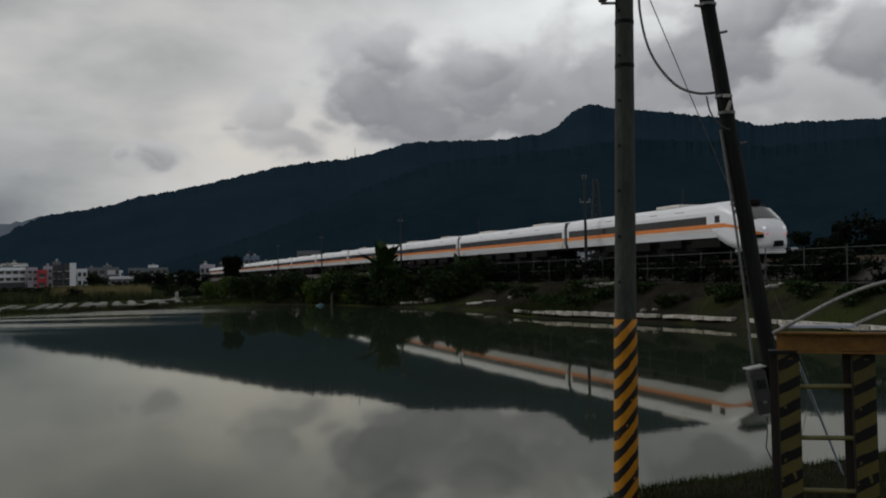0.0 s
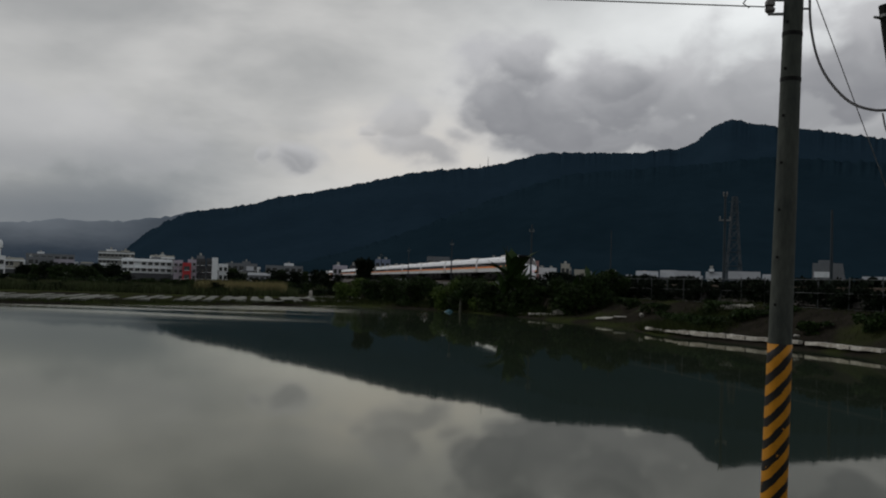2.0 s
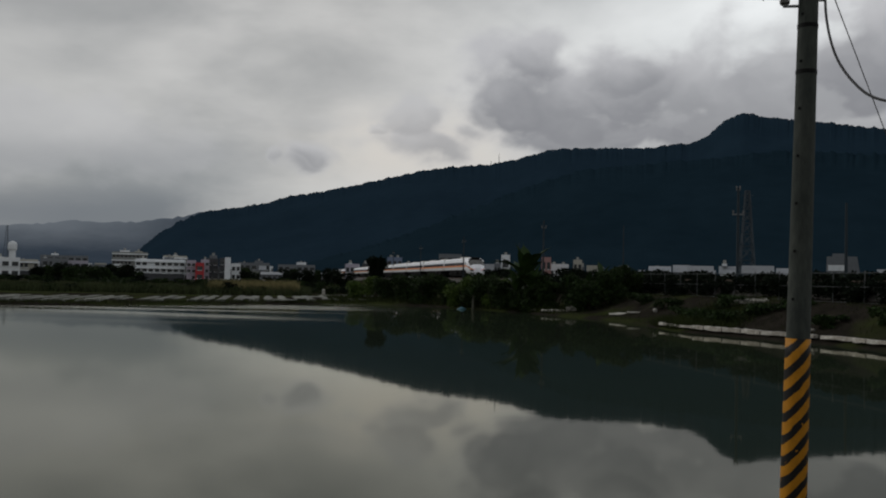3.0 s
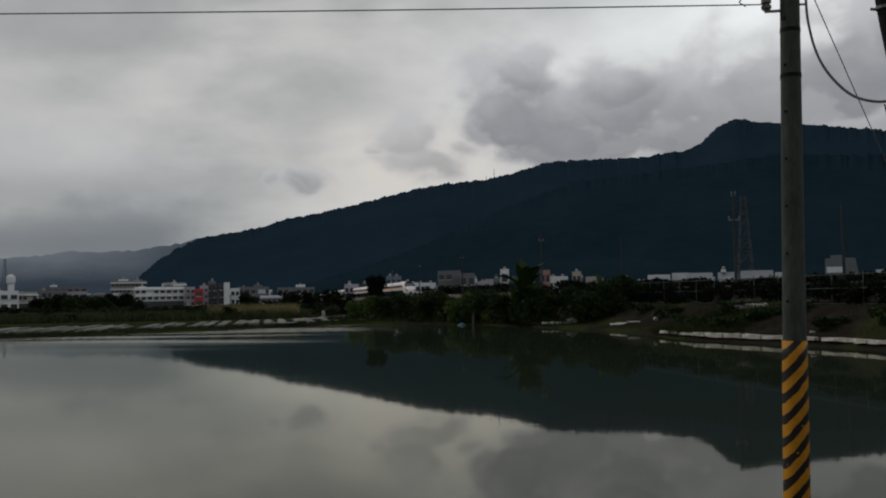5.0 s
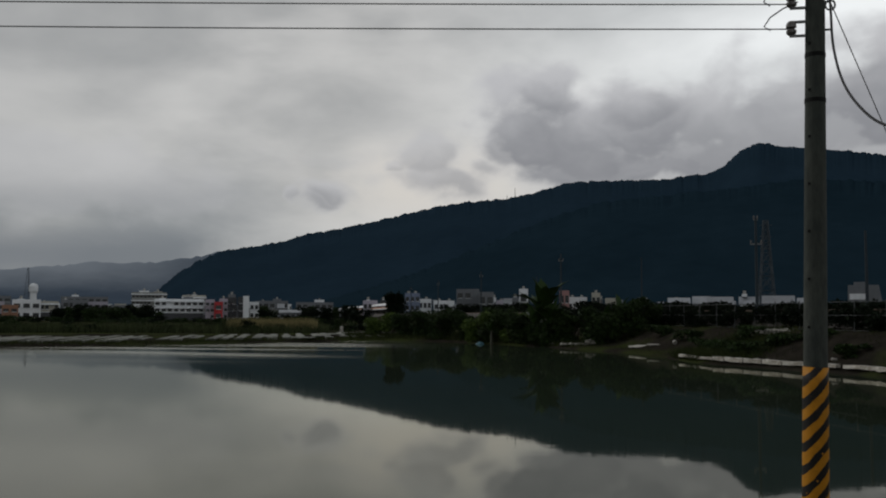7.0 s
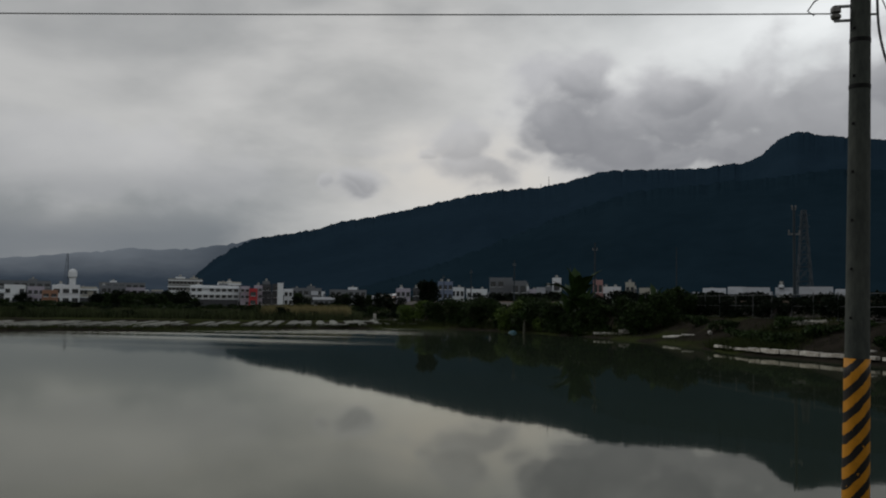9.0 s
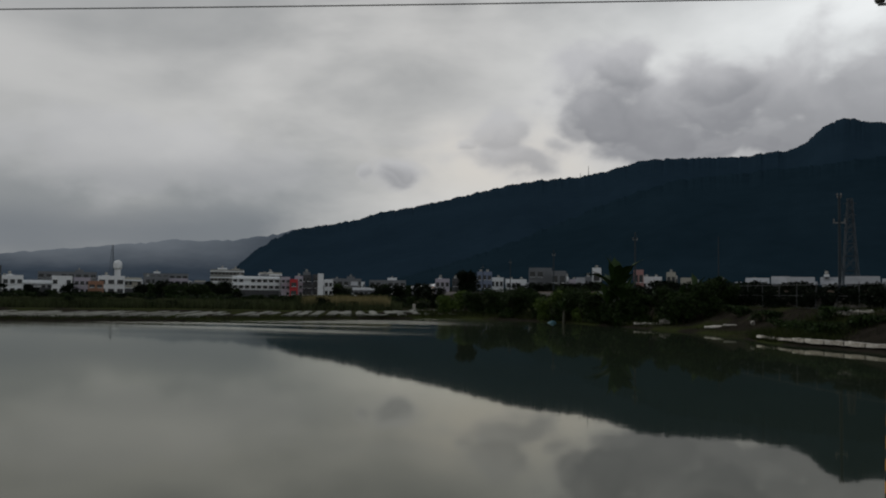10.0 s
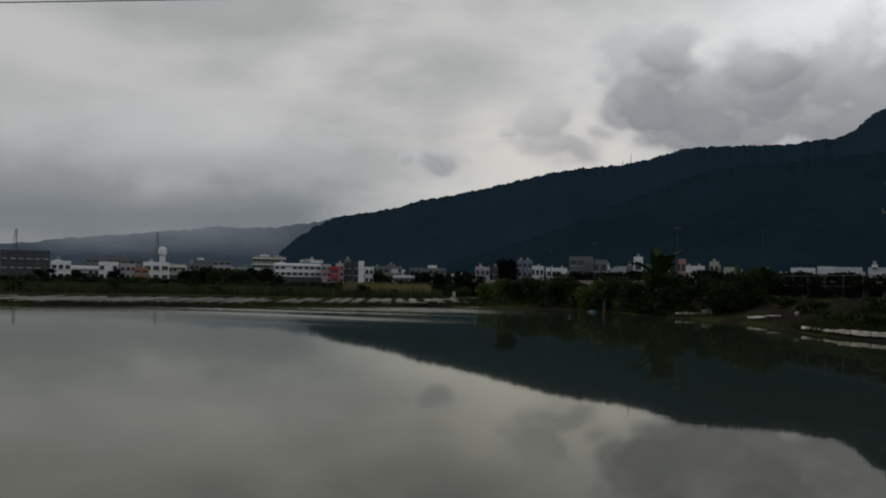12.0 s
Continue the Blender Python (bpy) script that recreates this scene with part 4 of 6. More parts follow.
def broken_slab(x, y, z, size, rk):
    """A cracked, tilted piece of concrete slab."""
    bm = box(bmesh.new(), 0, 0, 0, *size)
    bmesh.ops.subdivide_edges(bm, edges=bm.edges, cuts=4, use_grid_fill=True)
    for v in bm.verts:
        v.co += noise.noise_vector(v.co * 2.6 + Vector((x, y, 0))) * min(size) * 0.7
    o = obj("broken_slab", bm, M["slab"])
    o.location, o.rotation_euler = (x, y, z), (rk.uniform(0.1, 0.3), rk.uniform(-0.05, 0.05), rk.uniform(-0.15, 0.15))
    return tagged(o, "pale broken concrete slab lying on the bank", "concrete slab", "slabs on the bank")


rk = random.Random(11)
for az, d, sx, sy, sz in ((9.8, 55.2, 1.9, 0.7, 0.16), (9.0, 55.6, 0.9, 0.5, 0.14), (-1.9, 71.4, 2.0, 0.3, 0.12), (2.1, 65.4, 1.5, 0.3, 0.08), (3.1, 64.2, 1.2, 0.25, 0.07)):
    p = polar(az, d)
    broken_slab(p.x, p.y, ground_z(p.x, p.y) + sz * 0.9, (sx, sy, sz), rk)
for az, d, sx, sy, sz in ((-0.9, 70.6, 1.2, 0.8, 0.8), (8.0, 56.4, 0.5, 0.4, 0.3), (4.2, 62.0, 0.4, 0.4, 0.5), (-3.2, 73.2, 0.6, 0.4, 0.3), (12.4, 46.4, 0.5, 0.4, 0.3), (13.1, 45.9, 0.4, 0.3, 0.25),
                          (19.6, 43.2, 0.5, 0.4, 0.3), (20.0, 43.0, 0.7, 0.4, 0.35), (20.5, 43.4, 0.5, 0.5, 0.25), (21.1, 42.6, 0.9, 0.4, 0.3), (22.4, 41.0, 0.35, 0.3, 0.3)):
    p = polar(az, d)
    rubble_piece(p.x, p.y, ground_z(p.x, p.y) + sz * 0.3, (sx * 0.75, sy * 0.7, sz * 0.6), rk)

bm = bmesh.new()
bmesh.ops.create_icosphere(bm, subdivisions=3, radius=0.5)
for v in bm.verts:
    v.co += noise.noise_vector(v.co * 3.1) * 0.16
    v.co.z = max(v.co.z, -0.35)
bmesh.ops.transform(bm, matrix=Matrix.Diagonal((0.95, 0.6, 0.75, 1)), verts=bm.verts)
o = obj("tarpaulin_heap", bm, M["blue"], smooth=True)
p = polar(-7.75, 79.5)
o.location = (p.x, p.y, ground_z(p.x, p.y) + 0.2)
tagged(o, "crumpled blue tarpaulin bundle lying on the bank", "tarpaulin")


# ---------------------------------------------------------------- near bank: poles, cables, yellow gantry
def lerp(a, b, k):
    return a + (b - a) * k


def build_near_pole():
    root = new("utility_pole")
    root.location = (1.85, 9.22, 0)
    tagged(root, "tall weathered concrete utility pole with a yellow and black striped base", "utility pole")
    lean = 0.0226                       # sideways per metre of height
    H = 8.6

    def c(z):
        return (-0.0525 + lean * z, 0, z)

    def r(z):
        return 0.121 - 0.0055 * z
    zs = [-0.6 + k * (H + 0.6) / 24 for k in range(25)]
    part("shaft", tube(bmesh.new(), [c(z) for z in zs], [r(z) for z in zs], 24), M["concrete"], root, smooth=False)
    zs = [-0.25 + k * 2.27 / 16 for k in range(17)]
    part("hazard_wrap", tube(bmesh.new(), [c(z) for z in zs], [r(z) + 0.006 for z in zs], 32), M["stripes"], root, "yellow wrap with black diagonal stripes", smooth=True)
    # step bolts and the plugged holes of the shaft
    for k in range(9):
        z = 2.4 + k * 0.46
        part("step_hole", box(bmesh.new(), c(z)[0] - r(z) * 0.72, -r(z) * 0.70, z, 0.022, 0.02, 0.022), M["tarwood"], root)
    for z in (5.305, 5.585):
        x0 = c(z)[0] - r(z)
        for dz in (0.09, -0.05):
            part("insulator_strap", box(bmesh.new(), x0 - 0.06, 0, z + dz, 0.17, 0.04, 0.018), M["steel"], root)
        zz = [(-0.06, 0.03), (-0.04, 0.048), (-0.015, 0.05), (0.0, 0.028), (0.015, 0.05), (0.05, 0.048), (0.075, 0.03)]
        part("insulator", tube(bmesh.new(), [(x0 - 0.13, 0, z + 0.02 + q) for q, _ in zz], [w for _, w in zz], 14), M["porcelain"], root, "brown porcelain spool insulator")
        part("through_bolt", tube(bmesh.new(), [(c(z)[0] + r(z) - 0.02, 0, z), (c(z)[0] + r(z) + 0.06, 0, z)], 0.011, 6), M["steel"], root)
    z = 5.55
    bm = bmesh.new()
    tube(bm, [(c(z)[0] + r(z) + 0.05 + 0.045 * math.cos(q), 0, z + 0.05 * math.sin(q)) for q in [k * math.tau / 12 for k in range(13)]], 0.010, 6)
    part("eye_bolt", bm, M["steel"], root)
    for z in (4.6, 5.05):
        part("band_clamp", tube(bmesh.new(), [c(z - 0.02), c(z + 0.02)], [r(z) + 0.004] * 2, 24), M["tarwood"], root)


build_near_pole()


def cable(name, pts, r, label, seg=6):
    bm = tube(bmesh.new(), pts, r, seg)
    return tagged(obj(name, bm, M["airwire" if "wire" in name else "wire"]), label, "cable")


def sag(a, b, drop, n=24):
    a, b = Vector(a), Vector(b)
    return [a.lerp(b, k / n) - Vector((0, 0, drop * 4 * (k / n) * (1 - k / n))) for k in range(n + 1)]


# service wires that leave the pole to a far pole on the other side
LINE_END = Vector((-27.9, 4.0, 5.76))
for z in (5.325, 5.575):
    cable("service_wire", sag((1.72, 9.22, z), LINE_END + Vector((0, 0, z - 5.35)), 0.15, 40), 0.0065, "twisted grey service wire strung from the utility pole")
    lp = [(1.50, 9.22, z - 0.005), (1.44, 9.22, z + 0.04), (1.50, 9.22, z + 0.13), (1.62, 9.22, z + 0.21), (1.76, 9.21, z + 0.27)]
    cable("jumper_loop", lp, 0.007, "short jumper wire looped at the insulator")
line_pole("service_pole", Vector((LINE_END.x - 0.2, LINE_END.y, 0.2)), 7.2, 0.17, 0.11, (), "concrete pole that carries the service wires' far end")

# the leaning old pole with its meter box
LEAN_TOP, LEAN_BASE = Vector((2.412, 8.07, 4.98)), Vector((3.137, 8.07, -0.1))


def on_lean(z, dx=0.0, dy=0.0):
    k = (z - LEAN_BASE.z) / (LEAN_TOP.z - LEAN_BASE.z)
    return LEAN_BASE.lerp(LEAN_TOP, k) + Vector((dx, dy, 0))


def build_leaning_pole():
    root = new("leaning_pole")
    tagged(root, "leaning dark tarred wooden pole carrying a meter box", "utility pole")
    n = 20
    pts = [LEAN_BASE.lerp(LEAN_TOP, k / n) for k in range(n + 1)]
    bm = tube(bmesh.new(), pts, [0.078 - 0.014 * k / n for k in range(n + 1)], 14)
    for v in bm.verts:
        v.co += noise.noise_vector(v.co * 4.0) * 0.006
    part("shaft", bm, M["tarwood"], root)
    # conduit down to the box
    part("conduit", tube(bmesh.new(), [on_lean(3.75, -0.085, -0.02), on_lean(2.9, -0.10, -0.02), on_lean(2.2, -0.125, -0.02), on_lean(1.66, -0.16, -0.02)], 0.012, 8), M["steel"], root, "grey conduit")
    tilt = Matrix.Rotation(radians(-11), 4, "Y")
    c = on_lean(1.42, -0.155, -0.06)
    part("meter_box", box(bmesh.new(), c.x, c.y, c.z, 0.14, 0.13, 0.38, tilt, 0.012), M["meter"], root, "small grey meter box")
    t = on_lean(1.635, -0.165, -0.06)
    part("box_lid", box(bmesh.new(), t.x, t.y, t.z, 0.165, 0.15, 0.018, tilt, 0.006), M["pipe"], root, "pale lid of the meter box")
    g = on_lean(1.50, -0.15, -0.138)
    part("dial_window", box(bmesh.new(), g.x, g.y, g.z, 0.075, 0.012, 0.085, tilt, 0.004), M["glassdark"], root)
    g = on_lean(1.34, -0.15, -0.138)
    part("latch", box(bmesh.new(), g.x, g.y, g.z, 0.03, 0.02, 0.02, tilt), M["pipe"], root)
    for z, sx in ((4.86, -1), (4.62, 1), (3.62, 1)):
        p = on_lean(z)
        part("step_bolt", tube(bmesh.new(), [p + Vector((sx * 0.05, -0.01, 0)), p + Vector((sx * 0.125, -0.02, 0.012))], 0.012, 6), M["steel"], root)
    for z in (4.88, 4.05, 3.9):
        p = on_lean(z)
        part("wire_band", tube(bmesh.new(), [p - Vector((0, 0, 0.012)), p + Vector((0, 0, 0.012))], [0.076, 0.076], 14), M["steel"], root)
    p = on_lean(3.98, -0.005, -0.075)
    part("cable_clamp", box(box(bmesh.new(), p.x, p.y, p.z + 0.06, 0.06, 0.03, 0.025), p.x + 0.015, p.y, p.z - 0.03, 0.03, 0.03, 0.10, Matrix.Rotation(0.35, 4, "Y"), 0.008), M["kerb"], root, "pale cable clamp")
    p = on_lean(1.2, -0.13, -0.06)
    part("loose_wire", tube(bmesh.new(), [p, p + Vector((0.0, 0, -0.14)), p + Vector((-0.015, 0, -0.27)), p + Vector((0.05, 0, -0.42)), p + Vector((0.09, 0, -0.62)), p + Vector((0.10, 0, -0.8))], 0.006, 5), M["wire"], root)


build_leaning_pole()
# drop cable between the two poles, and the guy wire
drop = [(1.98, 9.2, 6.3), (2.03, 9.1, 5.6), (2.03, 9.0, 5.06), (2.08, 8.8, 4.62), (2.21, 8.5, 4.27), (2.36, 8.25, 4.12), (2.54, 8.05, 4.09)]


def smooth_line(pts, n=6):
    out = []
    P = [Vector(p) for p in pts]
    P = [P[0] * 2 - P[1]] + P + [P[-1] * 2 - P[-2]]
    for i in range(1, len(P) - 2):
        for k in range(n):
            t = k / n
            a, b, c, d = P[i - 1:i + 3]
            out.append(0.5 * ((2 * b) + (c - a) * t + (2 * a - 5 * b + 4 * c - d) * t * t + (3 * b - a - 3 * c + d) * t ** 3))
    return out + [P[-2]]


cable("drop_cable", smooth_line(drop), 0.0125, "thick black service cable hanging between the two poles", 8)
cable("drip_loop", smooth_line([(2.40, 8.1, 4.06), (2.42, 8.05, 3.9), (2.50, 8.02, 3.78), (2.575, 8.0, 3.74)]), 0.008, "black drip loop beside the leaning pole")
cable("guy_wire", [(2.05, 9.22, 5.62), (7.6, 19.0, 0.2)], 0.0055, "straight grey guy wire from the utility pole to the bank")


def build_gantry():
    """Yellow steel platform: two striped posts joined by rungs, beams and arched handrails."""
    g = new("yellow_gantry")
    tagged(g, "rusty yellow steel platform with striped posts and arched pipe handrails", "platform")
    A, B = Vector((2.43, 6.50, 0)), Vector((2.89, 6.34, 0))
    ab = (B - A).normalized()
    rot = Matrix.Rotation(math.atan2(ab.y, ab.x), 4, "Z")
    top = 1.90
    for P in (A, B):
        # a channel post: web and two flanges
        post = new("striped_post")
        post.parent, post.location, post.rotation_euler = g, (P.x, P.y, 0), (0, 0, math.atan2(ab.y, ab.x))
        bm = bmesh.new()
        box(bm, 0.025, -0.055, top / 2 - 0.1, 0.14, 0.012, top + 0.2)
        part("front_flange", bm, M["posts"], post)
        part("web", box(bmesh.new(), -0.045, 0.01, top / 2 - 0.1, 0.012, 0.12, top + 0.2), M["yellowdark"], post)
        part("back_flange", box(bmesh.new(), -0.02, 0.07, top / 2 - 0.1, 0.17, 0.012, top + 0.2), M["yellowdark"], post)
        part("cap_plate", box(bmesh.new(), -0.01, 0, top + 0.01, 0.2, 0.16, 0.02), M["tarwood"], post)
    for z in (1.66, 1.30, 0.93, 0.56):
        part("rung", tube(bmesh.new(), [A + ab * 0.07 + Vector((0, 0, z)), B - ab * 0.05 + Vector((0, 0, z + 0.01))], 0.017, 10), M["yellowrung"], g, "faded yellow pipe rung")
    # main beam with flanges
    C = A + Vector((1.35, -0.62, 0))
    u = (C - A).normalized()
    yaw = Matrix.Rotation(math.atan2(u.y, u.x), 4, "Z")
    mid = (A + C) / 2
    ln = (C - A).length + 0.1
    part("main_beam", box(box(box(bmesh.new(), mid.x, mid.y, top + 0.075, ln, 0.012, 0.135, yaw), mid.x, mid.y - 0.03, top + 0.145, ln, 0.09, 0.012, yaw), mid.x, mid.y - 0.03, top + 0.012, ln, 0.09, 0.012, yaw),
         M["yellow"], g, "rusty yellow steel beam")
    D = B + Vector((1.2, -0.3, 0))
    mid2 = (B + D) / 2
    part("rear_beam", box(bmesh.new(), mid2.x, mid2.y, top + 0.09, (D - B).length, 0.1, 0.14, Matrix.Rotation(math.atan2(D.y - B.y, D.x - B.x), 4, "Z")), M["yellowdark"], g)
    part("blue_bar", box(bmesh.new(), (A.x + B.x) / 2 + 0.0, (A.y + B.y) / 2 + 0.05, top + 0.185, 0.50, 0.05, 0.022, rot, 0.004), M["bluebar"], g, "pale blue flat bar")
    rail1 = smooth_line([A + Vector((-0.08, 0, top + 0.14)), A + Vector((0.14, -0.03, top + 0.26)), A + Vector((0.36, -0.08, top + 0.38)), A + Vector((0.64, -0.16, top + 0.49)), A + Vector((1.1, -0.3, top + 0.57))])
    part("handrail", tube(bmesh.new(), rail1, 0.0135, 10), M["pipe"], g, "arched galvanised pipe handrail")
    rail2 = smooth_line([B + Vector((-0.02, 0.05, top + 0.19)), B + Vector((0.2, 0.0, top + 0.29)), B + Vector((0.5, -0.06, top + 0.40)), B + Vector((0.9, -0.15, top + 0.48))])
    part("handrail", tube(bmesh.new(), rail2, 0.0135, 10), M["pipe"], g, "arched galvanised pipe handrail")
    # far legs out of sight carry the other end of the platform
    for Q in (C, D):
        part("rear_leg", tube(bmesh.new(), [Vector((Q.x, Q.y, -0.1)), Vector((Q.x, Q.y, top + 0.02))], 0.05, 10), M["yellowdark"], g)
    part("prop", tube(bmesh.new(), [A + Vector((0.17, 0.2, top - 0.08)), Vector((4.4, 10.1, 0.15))], 0.011, 8), M["bluebar"], g, "pale slanting prop pipe")


# near-black brown for post webs, back flanges, rear beam and rear legs
M["yellowdark"] = mat("dark_brown_paint", (0.022, 0.016, 0.008), (0.010, 0.008, 0.005), 0.7, 4.0, 0.2)
build_gantry()


# ---------------------------------------------------------------- plants
def shrub(name, at, r, h, n, rng, material, label, trunk=True, size=0.16):
    root = new(name)
    root.location = at
    if trunk:
        for _ in range(3):
            top = Vector((rng.uniform(-r, r) * 0.5, rng.uniform(-r, r) * 0.4, h * 0.6))
            part("stem", tube(bmesh.new(), [(top.x * 0.15, top.y * 0.15, -0.2), top * 0.5, top], [0.06, 0.045, 0.02], 6), M["bark"], root)
    bm = bmesh.new()
    k = 7
    for i in range(k):
        c = Vector((rng.uniform(-r, r) * 0.65, rng.uniform(-r, r) * 0.5, h * (0.12 + 0.66 * i / (k - 1))))
        q = r * rng.uniform(0.42, 0.66)
        leaves(bm, c, (q, q, min(q * rng.uniform(0.6, 1.0), h - c.z)), n // k, size, rng)
    part("foliage", bm, material, root)
    return tagged(root, label, "shrub", "bank shrubs")


rs = random.Random(3)
SHRUBS = [(-13.9, 94, 2.0, 2.6), (-12.6, 92, 1.9, 2.5), (-11.2, 90, 2.1, 2.9), (-9.9, 88, 2.0, 2.7), (-8.7, 86, 2.0, 3.0), (-7.6, 82.5, 1.8, 2.8),
          (-6.6, 81, 1.8, 3.0), (-5.7, 78.5, 1.7, 2.7), (-4.9, 76.5, 1.6, 2.5), (-3.9, 74.6, 1.4, 2.0), (-2.8, 73.5, 1.6, 2.4), (-1.9, 73, 1.7, 3.0), (-0.8, 72.5, 1.7, 3.2), (0.3, 71, 1.8, 3.2),
          (1.4, 71, 1.6, 2.9), (2.4, 73, 1.6, 2.5), (-10.5, 95, 2.2, 3.0), (-6.0, 86, 2.3, 3.1), (-3.6, 80, 2.2, 3.1)]
for i, (az, d, r, h) in enumerate(SHRUBS):
    p = polar(az, d)
    light = i in (0, 5, 7)
    shrub("shrub", (p.x, p.y, ground_z(p.x, p.y)), r, h, 4400, rs, M["leaflight"] if light else M["leaf"],
          "bright green young shrub on the bank" if light else "dense dark green shrub on the bank", size=0.115)
# low scrub on the railway slope
for az, d, r, h in ((7.0, 54, 1.7, 0.9), (8.0, 52.5, 1.6, 0.9), (6.2, 57, 1.3, 0.7), (17.3, 43.4, 0.9, 0.9), (18.0, 43.5, 0.7, 0.7), (5.0, 62, 1.2, 0.7), (3.4, 67, 1.3, 0.8), (10.5, 52, 1.2, 0.6), (12.5, 50.5, 1.0, 0.5), (14.2, 46.0, 0.9, 0.5), (22.0, 40.5, 0.9, 0.6), (24.5, 38.5, 1.1, 0.6), (8.9, 55.5, 1.3, 0.7)):
    p = polar(az, d)
    shrub("scrub", (p.x, p.y, ground_z(p.x, p.y)), r, h, 1100, rs, M["leaf"], "low weedy scrub on the railway slope", False, 0.10)
# dark growth on the shoulder of the line, behind the fence
for k in range(46):
    s = 20 + k * 1.75
    p = by_track(29.6 + rs.uniform(-0.15, 0.15), s)
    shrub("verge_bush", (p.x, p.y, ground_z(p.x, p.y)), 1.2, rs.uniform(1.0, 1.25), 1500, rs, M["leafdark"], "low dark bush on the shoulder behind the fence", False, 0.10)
# hedge beyond the line
for k in range(30):
    s = 22 + k * 5.6
    p = by_track(37.5 + rs.uniform(-1, 1), s)
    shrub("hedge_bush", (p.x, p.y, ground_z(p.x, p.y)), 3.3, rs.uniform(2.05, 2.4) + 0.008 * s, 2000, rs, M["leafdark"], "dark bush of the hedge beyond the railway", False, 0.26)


def banana(at, h, rng, n=9, spread=1.0):
    root = new("banana_plant")
    root.location = at
    tagged(root, "banana plant with long arching leaves on the bank", "banana plant", "banana plants")
    part("stem", tube(bmesh.new(), [(0, 0, -0.2), (0.03, 0, h * 0.25), (0.0, 0.02, h * 0.46)], [0.16, 0.13, 0.08], 10), M["bananastem"], root)
    for i in range(n):
        a = i * 2.399 + rng.uniform(-0.4, 0.4)
        up = rng.uniform(0.6, 1.5)
        L = h * rng.uniform(0.50, 0.70) * spread
        w = 0.085 * h * rng.uniform(0.8, 1.2)
        bm = bmesh.new()
        prev, m = None, 10
        d = Vector((math.cos(a), math.sin(a), 0))
        side = Vector((-d.y, d.x, 0))
        p, ang = Vector((0, 0, h * rng.uniform(0.28, 0.46))), up
        for k in range(m + 1):
            u = k / m
            ww = w * (math.sin(min(1, u * 1.15 + 0.06) * math.pi) ** 0.6 if u < 0.97 else 0.02) * (0.25 if u < 0.12 else 1)
            lift = Vector((0, 0, ww * 0.35))
            rag = rng.uniform(0.8, 1.1)
            row = [bm.verts.new(p - side * ww * rag + lift), bm.verts.new(p), bm.verts.new(p + side * ww * rng.uniform(0.8, 1.1) + lift)]
            if prev:
                bm.faces.new((prev[0], prev[1], row[1], row[0])), bm.faces.new((prev[1], prev[2], row[2], row[1]))
            prev = row
            p = p + (d * math.cos(ang) + Vector((0, 0, math.sin(ang)))) * (L / m)
            ang -= (1.7 - up * 0.75) / m
        part("leaf", bm, M["banana"], root)


rb = random.Random(8)
for az, d, h, n in ((-3.75, 75.0, 5.9, 18), (-3.2, 77, 3.6, 9), (-4.5, 77.5, 3.4, 9), (-1.2, 75.5, 3.2, 8), (0.1, 74.0, 3.2, 8), (-7.0, 80, 2.9, 7), (1.0, 74.5, 3.4, 9), (-3.3, 74.2, 4.3, 10), (-4.3, 75.0, 4.0, 10), (0.6, 71.5, 3.2, 9)):
    p = polar(az, d)
    banana((p.x, p.y, ground_z(p.x, p.y)), h, rb, n)


def round_tree(az, d, crown_r, top):
    root = new("tree")
    p = polar(az, d)
    root.location = (p.x, p.y, ground_z(p.x, p.y))
    part("trunk", tube(bmesh.new(), [(0, 0, -0.3), (0.05, 0, 1.4), (0.0, 0.05, top - crown_r)], [0.24, 0.18, 0.12], 10), M["bark"], root)
    bm = bmesh.new()
    for k in range(6):
        a = k * 1.05
        tube(bm, [(0, 0, top - crown_r * 1.8), (math.cos(a) * crown_r * 0.35, math.sin(a) * crown_r * 0.35, top - crown_r * 1.1), (math.cos(a) * crown_r * 0.7, math.sin(a) * crown_r * 0.7, top - crown_r * 0.7)], [0.08, 0.05, 0.02], 6)
    part("limbs", bm, M["bark"], root)
    bm = bmesh.new()
    for k in range(16):
        a, q = k * 2.4, rs.uniform(0.2, 0.72)
        c = (math.cos(a) * crown_r * q, math.sin(a) * crown_r * q, top - crown_r + rs.uniform(-0.65, 0.5) * crown_r)
        leaves(bm, c, (crown_r * 0.42,) * 3, 260, 0.14, rs)
    part("crown", bm, M["leafdark"], root)
    tagged(root, "dense round dark tree on the bank", "tree")


round_tree(-13.15, 100, 1.5, 5.0)


def scatter(name, n, place, h, w, material, label, seed, lean=0.35, sink=0.0):
    rg = random.Random(seed)
    pts = np.array([place(rg) for _ in range(n)])
    z = ground_height(pts[:, 0], pts[:, 1])
    ok = z > 0.05
    bm = blades(bmesh.new(), [(x, y, q) for (x, y), q in zip(pts[ok], z[ok])], rg, h, w, lean)
    tagged(obj(name, bm, material), label, "grass", kind="stuff")


def near_spot(rg):
    return rg.uniform(0.6, 9.0), rg.uniform(7.0, 13.0)


def strip_spot(p0, p1, s0, s1):
    def f(rg):
        v = by_track(rg.uniform(p0, p1), rg.uniform(s0, s1))
        return v.x, v.y
    return f


